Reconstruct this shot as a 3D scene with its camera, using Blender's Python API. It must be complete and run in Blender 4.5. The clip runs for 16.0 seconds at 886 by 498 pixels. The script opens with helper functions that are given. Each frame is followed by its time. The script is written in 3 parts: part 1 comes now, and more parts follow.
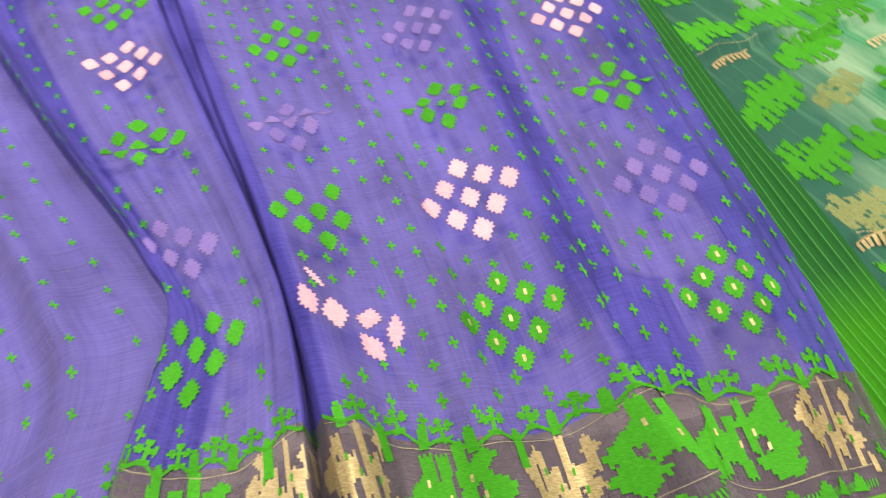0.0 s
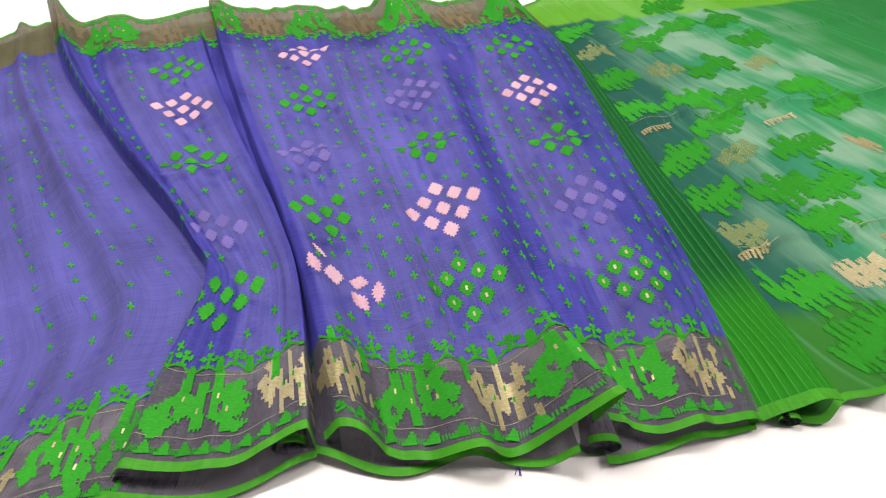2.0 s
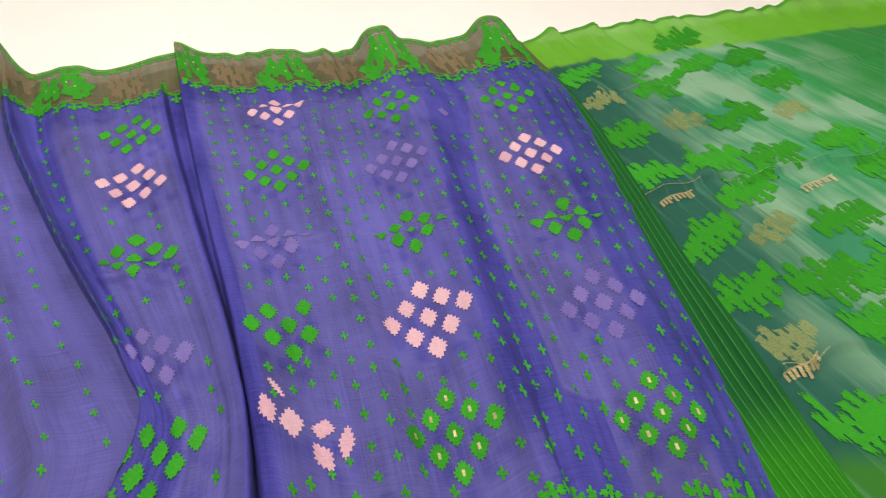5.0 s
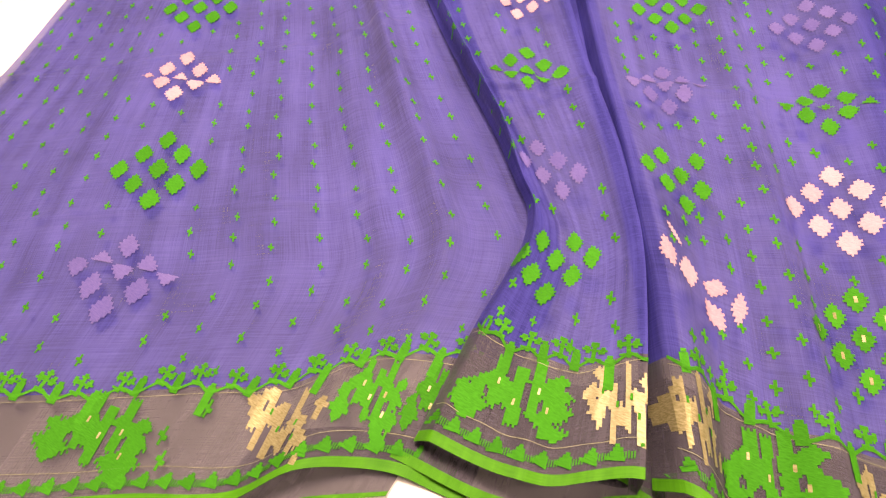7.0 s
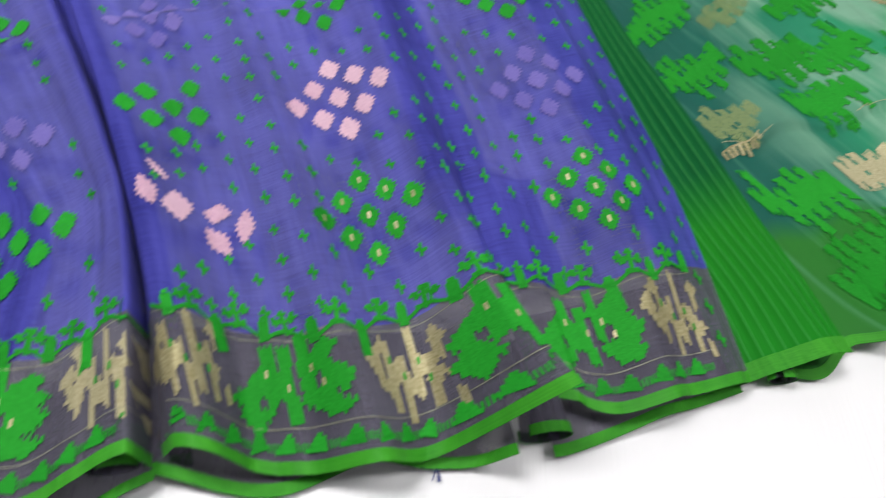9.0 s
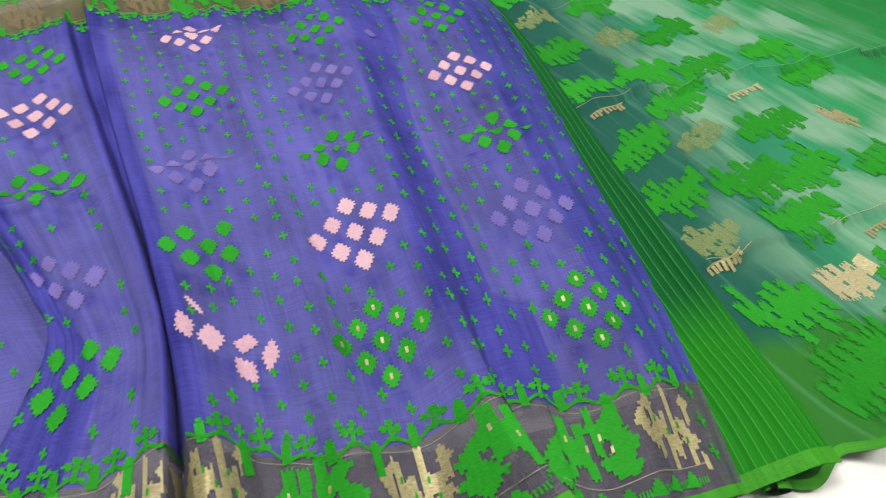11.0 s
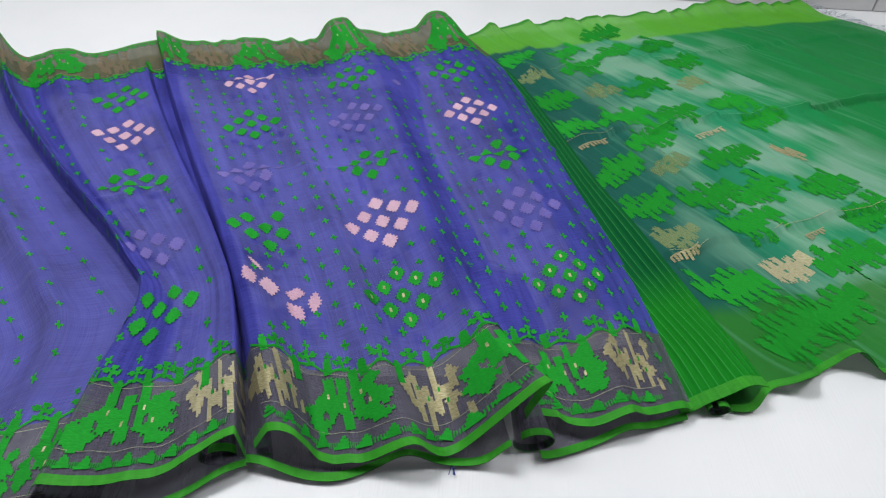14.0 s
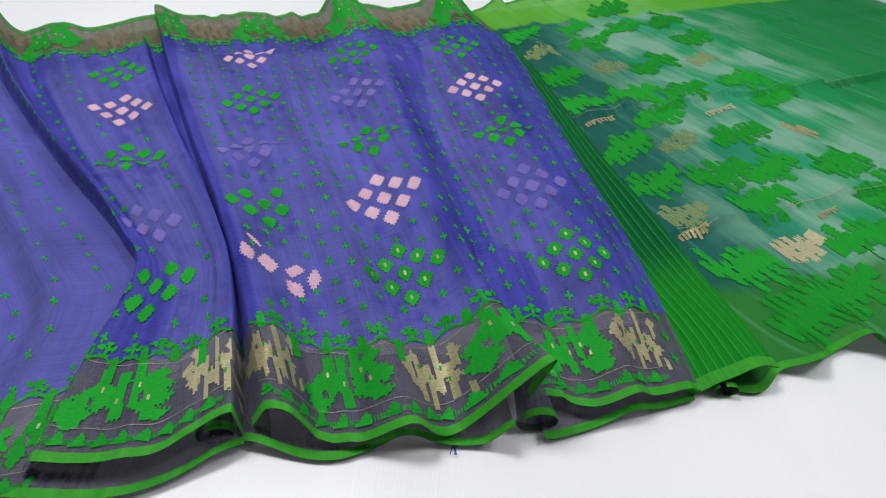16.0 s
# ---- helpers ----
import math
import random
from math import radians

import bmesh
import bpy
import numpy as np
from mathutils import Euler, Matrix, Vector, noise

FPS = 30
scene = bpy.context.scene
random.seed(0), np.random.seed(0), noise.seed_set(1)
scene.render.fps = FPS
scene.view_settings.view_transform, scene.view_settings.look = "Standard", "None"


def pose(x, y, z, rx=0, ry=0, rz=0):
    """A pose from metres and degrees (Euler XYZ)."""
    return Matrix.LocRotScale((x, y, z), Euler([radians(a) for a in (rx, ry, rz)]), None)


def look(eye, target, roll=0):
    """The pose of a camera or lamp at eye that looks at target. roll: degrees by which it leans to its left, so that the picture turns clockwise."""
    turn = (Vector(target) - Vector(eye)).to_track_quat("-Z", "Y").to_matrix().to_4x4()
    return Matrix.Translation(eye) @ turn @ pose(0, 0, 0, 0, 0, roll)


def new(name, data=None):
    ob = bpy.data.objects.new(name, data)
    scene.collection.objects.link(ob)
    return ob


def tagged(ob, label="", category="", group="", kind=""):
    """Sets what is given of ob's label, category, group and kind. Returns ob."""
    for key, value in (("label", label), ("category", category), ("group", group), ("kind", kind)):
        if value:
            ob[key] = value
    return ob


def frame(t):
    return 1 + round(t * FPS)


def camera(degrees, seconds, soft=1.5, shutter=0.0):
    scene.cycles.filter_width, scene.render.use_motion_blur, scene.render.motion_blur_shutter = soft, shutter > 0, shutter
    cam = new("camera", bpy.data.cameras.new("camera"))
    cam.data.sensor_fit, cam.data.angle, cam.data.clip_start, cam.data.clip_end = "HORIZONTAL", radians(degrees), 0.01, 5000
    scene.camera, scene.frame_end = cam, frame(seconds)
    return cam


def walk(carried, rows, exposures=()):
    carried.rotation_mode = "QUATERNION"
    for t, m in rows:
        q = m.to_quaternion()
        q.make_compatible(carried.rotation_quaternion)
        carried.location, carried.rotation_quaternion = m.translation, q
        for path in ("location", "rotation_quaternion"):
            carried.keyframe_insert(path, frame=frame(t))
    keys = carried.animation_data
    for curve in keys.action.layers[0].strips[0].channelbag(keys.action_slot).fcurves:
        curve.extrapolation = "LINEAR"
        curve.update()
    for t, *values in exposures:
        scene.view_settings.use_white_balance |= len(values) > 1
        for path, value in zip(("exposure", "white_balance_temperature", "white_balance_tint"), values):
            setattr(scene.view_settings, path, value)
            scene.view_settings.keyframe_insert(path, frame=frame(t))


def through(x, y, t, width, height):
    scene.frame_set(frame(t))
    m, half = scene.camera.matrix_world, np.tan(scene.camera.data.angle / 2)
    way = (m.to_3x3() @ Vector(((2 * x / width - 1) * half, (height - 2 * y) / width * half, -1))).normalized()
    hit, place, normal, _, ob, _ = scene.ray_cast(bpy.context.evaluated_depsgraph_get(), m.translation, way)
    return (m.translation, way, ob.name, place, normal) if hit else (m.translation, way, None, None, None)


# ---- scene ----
cam = camera(72.8, 16.0, soft=1.15, shutter=0.55)
PATH = [
    (0, (0.0405, 0.1335, 0.558), (-0.0525, 1.023, -0.6465), -0.6),
    (0.5, (0.0188, 0.087, 0.5903), (-0.1283, 1.0268, -0.5693), 1.4),
    (1, (0.0353, 0.009, 0.6262), (-0.1777, 1.017, -0.4635), -0.1),
    (1.5, (0.0772, -0.0525, 0.618), (-0.072, 1.005, -0.435), 0.3),
    (2, (0.0983, -0.099, 0.6142), (-0.0128, 0.9825, -0.4185), 2.3),
    (2.5, (0.0998, -0.093, 0.6202), (0.0037, 1.0065, -0.3952), 2.2),
    (3, (0.1155, -0.0772, 0.624), (0.036, 1.026, -0.3885), 1.8),
    (5.5, (0.0818, 0.1275, 0.6232), (-0.087, 1.1805, -0.4312), 0.2),
    (6, (0.0112, 0.0885, 0.6127), (-0.3255, 1.0268, -0.5078), -3.3),
    (6.5, (-0.066, 0.0495, 0.5948), (-0.4973, 0.8393, -0.606), -4.5),
    (7, (-0.123, 0.0165, 0.5835), (-0.6068, 0.7222, -0.648), -4.3),
    (7.5, (-0.1028, 0.0255, 0.555), (-0.5212, 0.7215, -0.7065), -3.0),
    (8, (-0.0195, 0.0705, 0.5138), (-0.2558, 0.771, -0.792), -1.2),
    (8.5, (0.0555, 0.0863, 0.5003), (-0.045, 0.8498, -0.7867), 2.9),
    (9, (0.132, 0.0945, 0.5003), (0.1785, 0.9315, -0.744), 7.3),
    (9.5, (0.1522, 0.1245, 0.534), (0.2243, 1.068, -0.63), 6.0),
    (12, (0.135, -0.0525, 0.5857), (0.0592, 1.032, -0.4477), 1.7),
    (12.5, (0.1477, -0.1327, 0.6008), (0.0728, 1.0192, -0.357), 3.0),
    (13, (0.1507, -0.1387, 0.5985), (0.0825, 1.017, -0.3548), 2.2),
    (13.5, (0.1515, -0.135, 0.5955), (0.0922, 1.026, -0.3518), 2.6),
    (14, (0.1522, -0.1297, 0.5895), (0.099, 1.0252, -0.366), 2.5),
    (14.5, (0.1537, -0.126, 0.5843), (0.0885, 1.0185, -0.3825), 1.7),
    (15, (0.1545, -0.1222, 0.5813), (0.0885, 1.0223, -0.3855), 1.8),
    (15.5, (0.1537, -0.1237, 0.5775), (0.0825, 1.0155, -0.3952), 1.8),
    (16, (0.1537, -0.1207, 0.5715), (0.0945, 1.0065, -0.4163), 2.5),
]
EXPOSURES = [(0, 0.66, 8700, 26), (0.5, 0.82, 9000, 28), (1, 0.70, 9800, 32), (1.5, 0.52, 9400, 25), (2, 0.2, 7160, 20), (2.5, 0.0, 6600, 14), (3, 0.02, 6500, 13), (5.3, 0.0, 8400, 20), (5.5, 0.05, 8800, 21), (6, 0.25, 9090, 28), (6.5, 0.65, 11400, 36), (7, 0.67, 10800, 37), (7.5, 0.6, 10200, 35), (8, 0.42, 8300, 24), (8.5, 0.1, 6750, 20), (9, -0.05, 6410, 15), (9.5, -0.08, 5880, 12), (12, 0.24, 7600, 13), (12.5, -0.07, 6540, 11), (13, -0.2, 6410, 11), (13.5, -0.28, 6270, 12), (14.5, -0.28, 6170, 13), (16, -0.28, 6150, 13)]
walk(cam, [(t, look(eye, target, roll)) for t, eye, target, roll in PATH], EXPOSURES)

# ---- light: a room with dimmed unseen walls under two ceiling panels ----
world = bpy.data.worlds.new("room_air")
scene.world = world
world.use_nodes = True
world.node_tree.nodes["Background"].inputs[0].default_value = (0.9, 0.95, 1.0, 1)
world.node_tree.nodes["Background"].inputs[1].default_value = 0.12
LAMPS = [(-0.8, 0.75, 60.0), (1.6, 0.5, 34.0)]

K = 0.75          # plan units to metres


# ---- materials ----
class Mat:
    """A small builder for node materials."""

    def __init__(self, name, rough=0.6, metal=0.0, sheen=0.0):
        self.m = bpy.data.materials.new(name)
        self.m.use_nodes = True
        self.t = self.m.node_tree
        self.b = self.t.nodes["Principled BSDF"]
        self.out = self.t.nodes["Material Output"]
        self.b.inputs["Roughness"].default_value = rough
        self.b.inputs["Metallic"].default_value = metal
        self.b.inputs["Sheen Weight"].default_value = sheen
        self.b.inputs["Sheen Roughness"].default_value = 0.35

    def node(self, kind, **values):
        n = self.t.nodes.new(kind)
        for key, value in values.items():
            n.inputs[key.replace("_", " ")].default_value = value
        return n

    def link(self, a, b):
        self.t.links.new(a, b)

    def coords(self, name="Object"):
        return self.t.nodes.new("ShaderNodeTexCoord").outputs[name]

    def mapped(self, co, scale, turn=0.0):
        n = self.t.nodes.new("ShaderNodeMapping")
        n.inputs["Scale"].default_value = scale
        n.inputs["Rotation"].default_value = (0, 0, radians(turn))
        self.link(co, n.inputs[0])
        return n.outputs[0]

    def noise(self, co, scale, detail=3.0):
        n = self.node("ShaderNodeTexNoise", Scale=scale, Detail=detail)
        self.link(co, n.inputs["Vector"])
        return n.outputs[0]

    def ramp(self, fac, *stops):
        n = self.t.nodes.new("ShaderNodeValToRGB")
        while len(n.color_ramp.elements) < len(stops):
            n.color_ramp.elements.new(0.5)
        for e, (p, c) in zip(n.color_ramp.elements, stops):
            e.position, e.color = p, (*c, 1)
        self.link(fac, n.inputs[0])
        return n.outputs[0]

    def mix(self, fac, a, b):
        n = self.t.nodes.new("ShaderNodeMix")
        n.data_type = "RGBA"
        for value, sock in ((fac, n.inputs[0]), (a, n.inputs[6]), (b, n.inputs[7])):
            if isinstance(value, tuple):
                sock.default_value = (*value, 1)
            elif isinstance(value, float):
                sock.default_value = value
            else:
                self.link(value, sock)
        return n.outputs[2]

    def math(self, op, a, b=0.0):
        n = self.t.nodes.new("ShaderNodeMath")
        n.operation = op
        for value, sock in ((a, n.inputs[0]), (b, n.inputs[1])):
            if isinstance(value, float):
                sock.default_value = value
            else:
                self.link(value, sock)
        return n.outputs[0]

    def colour(self, value):
        if isinstance(value, tuple):
            self.b.inputs["Base Color"].default_value = (*value, 1)
        else:
            self.link(value, self.b.inputs["Base Color"])
        return self

    def bump(self, height, strength=0.2, distance=0.001):
        n = self.node("ShaderNodeBump", Strength=strength, Distance=distance)
        self.link(height, n.inputs["Height"])
        self.link(n.outputs[0], self.b.inputs["Normal"])
        return self

    def sheer(self, amount):
        """Lets a share of the light straight through the weave."""
        clear = self.t.nodes.new("ShaderNodeBsdfTransparent")
        mix = self.t.nodes.new("ShaderNodeMixShader")
        if isinstance(amount, float):
            mix.inputs[0].default_value = amount
        else:
            self.link(amount, mix.inputs[0])
        self.link(self.b.outputs[0], mix.inputs[1])
        self.link(clear.outputs[0], mix.inputs[2])
        self.link(mix.outputs[0], self.out.inputs[0])
        return self


def weave(m, co, per_metre=(900.0, 900.0)):
    """Height of a fine warp and weft, with slubs."""
    warp = m.noise(m.mapped(co, (per_metre[0], 14.0, 1.0)), 1.0, 2.0)
    weft = m.noise(m.mapped(co, (14.0, per_metre[1], 1.0)), 1.0, 2.0)
    return m.math("ADD", warp, weft)


def cloth(name, dark, light, rough=0.5, sheen=0.3, through=0.0):
    m = Mat(name, rough, 0.0, sheen)
    m.b.inputs["Specular IOR Level"].default_value = 0.12
    uv, co = m.coords("UV"), m.coords("Object")
    threads = weave(m, uv)
    cloud = m.noise(co, 9.0, 6.0)
    broad = m.noise(m.mapped(uv, (26.0, 3.0, 1.0)), 1.0, 5.0)
    fac = m.math("ADD", m.math("MULTIPLY", threads, 0.28), m.math("ADD", m.math("MULTIPLY", broad, 0.45), m.math("MULTIPLY", cloud, 0.40)))
    m.colour(m.ramp(fac, (0.56, dark), (0.84, light)))
    crumple = m.noise(m.mapped(co, (42.0, 16.0, 30.0), 18.0), 1.0, 5.0)
    n = m.node("ShaderNodeBump", Strength=0.45, Distance=0.006)
    m.link(crumple, n.inputs["Height"])
    m.bump(threads, 0.3, 0.0006)
    m.link(n.outputs[0], m.b.inputs["Normal"].links[0].from_node.inputs["Normal"])
    if through:
        m.sheer(through)
    return m.m


def thread(name, dark, light, rough=0.7, metal=0.0, through=0.0):
    m = Mat(name, rough, metal, 0.0)
    m.b.inputs["Specular IOR Level"].default_value = 0.15
    co = m.coords("Object")
    fine = m.noise(m.mapped(co, (220.0, 900.0, 200.0), 14.0), 1.0, 3.0)
    info = m.t.nodes.new("ShaderNodeObjectInfo")
    fac = m.math("ADD", m.math("MULTIPLY", fine, 0.75), m.math("MULTIPLY", info.outputs["Random"], 0.25))
    m.colour(m.ramp(fac, (0.3, dark), (0.8, light)))
    m.bump(fine, 0.5, 0.001)
    if through:
        m.sheer(through)
    return m.m


SILK = cloth("violet_silk", (0.021, 0.024, 0.205), (0.086, 0.088, 0.48), 0.65, 0.02, 0.225)
GAUZE = cloth("grey_gauze", (0.062, 0.060, 0.085), (0.125, 0.12, 0.16), 0.6, 0.06, 0.26)
GAUZE_TOP = cloth("taupe_gauze", (0.06, 0.066, 0.030), (0.12, 0.115, 0.060), 0.6, 0.06, 0.10)
EDGE = cloth("leaf_green_edging", (0.022, 0.22, 0.013), (0.055, 0.36, 0.024), 0.5, 0.05)
GREEN = thread("green_thread", (0.005, 0.205, 0.011), (0.015, 0.36, 0.025))
PINK = thread("pink_thread", (0.50, 0.30, 0.40), (0.72, 0.50, 0.59))
LILAC = thread("lilac_thread", (0.115, 0.098, 0.36), (0.20, 0.165, 0.47))
FAINT_GOLD = thread("faint_gold_zari", (0.20, 0.30, 0.10), (0.42, 0.50, 0.22), 0.45, 0.2, 0.45)
DEEP_GREEN = thread("deep_green_thread", (0.003, 0.075, 0.012), (0.010, 0.14, 0.03))
PALE_THREAD = thread("pale_green_thread", (0.10, 0.36, 0.16), (0.25, 0.55, 0.30))
PALE_GOLD = thread("pale_gold_line", (0.22, 0.24, 0.15), (0.40, 0.42, 0.28), 0.5, 0.2)
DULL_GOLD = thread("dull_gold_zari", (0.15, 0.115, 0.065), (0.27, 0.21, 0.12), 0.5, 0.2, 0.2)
GOLD = thread("gold_zari_thread", (0.31, 0.28, 0.125), (0.78, 0.72, 0.46), 0.40, 0.3, 0.22)


def pallu_material():
    m = Mat("pallu_silk", 0.6, 0.0, 0.0)
    m.b.inputs["Specular IOR Level"].default_value = 0.10
    uv = m.coords("UV")
    xy = m.t.nodes.new("ShaderNodeSeparateXYZ")
    m.link(uv, xy.inputs[0])
    u, v = xy.outputs[0], xy.outputs[1]
    threads = weave(m, uv)
    both = m.t.nodes.new("ShaderNodeCombineXYZ")
    m.link(m.math("ADD", u, m.math("MULTIPLY", v, 0.30)), both.inputs[0])
    m.link(v, both.inputs[1])
    leaning = both.outputs[0]
    blot = m.noise(m.mapped(leaning, (11.0, 7.0, 1.0)), 1.0, 1.5)
    wob = m.math("MULTIPLY", m.math("SUBTRACT", m.noise(uv, 4.0, 3.0), 0.5), 0.16)
    along = m.math("ADD", u, wob)
    ground = m.ramp(along, (0.02, (0.008, 0.085, 0.075)), (0.13, (0.010, 0.12, 0.095)), (0.26, (0.025, 0.30, 0.15)), (0.42, (0.02, 0.32, 0.11)), (0.54, (0.007, 0.25, 0.055)), (0.9, (0.006, 0.22, 0.045)))
    mid = m.ramp(along, (0.10, (0, 0, 0)), (0.20, (1, 1, 1)), (0.46, (1, 1, 1)), (0.58, (0, 0, 0)))
    frayed = m.math("ADD", blot, m.math("MULTIPLY", m.math("SUBTRACT", m.noise(m.mapped(leaning, (120.0, 8.0, 1.0)), 1.0, 5.0), 0.5), 0.30))
    pale = m.math("MULTIPLY", m.ramp(frayed, (0.42, (0, 0, 0)), (0.60, (1, 1, 1))), mid)
    c = m.mix(pale, ground, (0.22, 0.45, 0.31))
    low = m.ramp(m.math("ADD", v, m.math("MULTIPLY", wob, 0.15)), (0.10, (1, 1, 1)), (0.125, (0, 0, 0)))
    c = m.mix(m.math("MULTIPLY", low, 0.85), c, (0.024, 0.20, 0.010))
    high = m.ramp(v, (0.885, (0, 0, 0)), (0.895, (1, 1, 1)))
    c = m.mix(m.math("MULTIPLY", high, 0.8), c, (0.14, 0.50, 0.015))
    streak = m.ramp(m.noise(m.mapped(leaning, (90.0, 3.0, 1.0)), 1.0, 4.0), (0.55, (0, 0, 0)), (0.75, (1, 1, 1)))
    c = m.mix(m.math("MULTIPLY", streak, 0.35), c, (0.16, 0.46, 0.28))
    c = m.mix(m.math("MULTIPLY", threads, 0.16), c, (0.01, 0.09, 0.02))
    m.colour(c)
    m.bump(threads, 0.3, 0.0006)
    m.sheer(0.06)
    return m.m


def strip_material():
    m = Mat("striped_green_silk", 0.6, 0.0, 0.0)
    m.b.inputs["Specular IOR Level"].default_value = 0.05
    uv = m.coords("UV")
    xy = m.t.nodes.new("ShaderNodeSeparateXYZ")
    m.link(uv, xy.inputs[0])
    wave = m.math("SINE", m.math("MULTIPLY", xy.outputs[0], 2 * math.pi * 11))
    lines = m.ramp(wave, (0.90, (0, 0, 0)), (0.99, (1, 1, 1)))
    ground = m.ramp(xy.outputs[1], (0.13, (0.008, 0.19, 0.011)), (0.19, (0.003, 0.095, 0.022)))
    m.colour(m.mix(m.math("MULTIPLY", lines, 0.5), ground, (0.06, 0.33, 0.08)))
    m.bump(wave, 0.25, 0.001)
    return m.m


def white_sheet():
    m = Mat("white_vinyl_sheet", 0.38)
    co = m.coords("Object")
    ribs = m.noise(m.mapped(co, (420.0, 6.0, 1.0), 8.0), 1.0, 2.0)
    stain = m.noise(co, 2.2, 5.0)
    m.colour(m.ramp(stain, (0.3, (0.80, 0.82, 0.83)), (0.7, (0.87, 0.88, 0.88))))
    m.bump(ribs, 0.25, 0.0015)
    return m.m


def wall_paint(name, a, b):
    m = Mat(name, 0.6)
    co = m.coords("Object")
    m.colour(m.ramp(m.noise(co, 3.0, 5.0), (0.3, a), (0.7, b)))
    m.bump(m.noise(co, 90.0, 4.0), 0.15, 0.002)
    return m.m


PALLU = pallu_material()
STRIP = strip_material()
SHEET = white_sheet()
# unseen walls and ceiling are kept darker, so less light bounces back
UNSEEN = wall_paint("unseen_wall_dimmed", (0.30, 0.30, 0.30), (0.36, 0.36, 0.35))
WALL = wall_paint("pale_grey_wall", (0.62, 0.62, 0.62), (0.70, 0.70, 0.69))
CEIL = wall_paint("unseen_ceiling_dimmed", (0.50, 0.50, 0.49), (0.56, 0.56, 0.55))
TILE = wall_paint("grey_skirting_tile", (0.50, 0.50, 0.51), (0.60, 0.60, 0.60))


# ---- building blocks ----
def mesh_object(name, verts, faces, material, parent=None, label="", uvs=None, smooth=True):
    me = bpy.data.meshes.new(name)
    me.from_pydata([tuple(map(float, p)) for p in verts], [], faces)
    me.materials.append(material)
    if uvs is not None:
        layer = me.uv_layers.new(name="cloth")
        idx = np.zeros(len(me.loops), dtype=np.int32)
        me.loops.foreach_get("vertex_index", idx)
        layer.data.foreach_set("uv", np.asarray(uvs, float)[idx].ravel())
    if smooth:
        me.polygons.foreach_set("use_smooth", [True] * len(me.polygons))
    me.update()
    ob = new(name, me)
    if parent is not None:
        ob.parent = parent
    if label:
        tagged(ob, label)
    return ob


def box(name, lo, hi, material, parent=None, label="", bevel=0.0):
    bm = bmesh.new()
    bmesh.ops.create_cube(bm, size=1.0)
    size = Vector(hi) - Vector(lo)
    for v in bm.verts:
        v.co = Vector(lo) + Vector((size[i] * (v.co[i] + 0.5) for i in range(3)))
    if bevel:
        bmesh.ops.bevel(bm, geom=bm.edges[:], offset=bevel, segments=2, affect="EDGES")
    me = bpy.data.meshes.new(name)
    bm.to_mesh(me)
    bm.free()
    me.materials.append(material)
    ob = new(name, me)
    if parent is not None:
        ob.parent = parent
    if label:
        tagged(ob, label)
    return ob


def curve(*points):
    """A smooth line through plan points, as a function of 0..1 by its length."""
    p = np.array(points, float)
    run = np.r_[0, np.cumsum(np.linalg.norm(np.diff(p, axis=0), axis=1))]
    run /= run[-1]
    slope = np.gradient(p, run, axis=0) if len(p) > 2 else np.repeat((p[1] - p[0])[None], 2, 0)

    def at(t):
        t = np.asarray(t, float)
        i = np.clip(np.searchsorted(run, t, side="right") - 1, 0, len(p) - 2)
        w = run[i + 1] - run[i]
        s = ((t - run[i]) / w)[..., None]
        w = w[..., None]
        return ((2 * s**3 - 3 * s**2 + 1) * p[i] + (s**3 - 2 * s**2 + s) * w * slope[i]
                + (-2 * s**3 + 3 * s**2) * p[i + 1] + (s**3 - s**2) * w * slope[i + 1])
    return at


def bell(x, centre, width):
    return np.exp(-(((x - centre) / width) ** 2))


def puff(x, centre, width):
    return np.exp(-(((x - centre) / width) ** 4))


def ease(x):
    x = np.clip(x, 0, 1)
    return x * x * (3 - 2 * x)


def ripple(x, y, seed):
    """Slow unevenness, about -1 to 1."""
    rng = np.random.RandomState(seed)
    out = 0 * x
    for _ in range(9):
        fx, fy, ph = rng.uniform(-9, 9), rng.uniform(-3, 3), rng.uniform(0, 7)
        out = out + np.sin(fx * x + fy * y + ph) / 9
    return out * 2


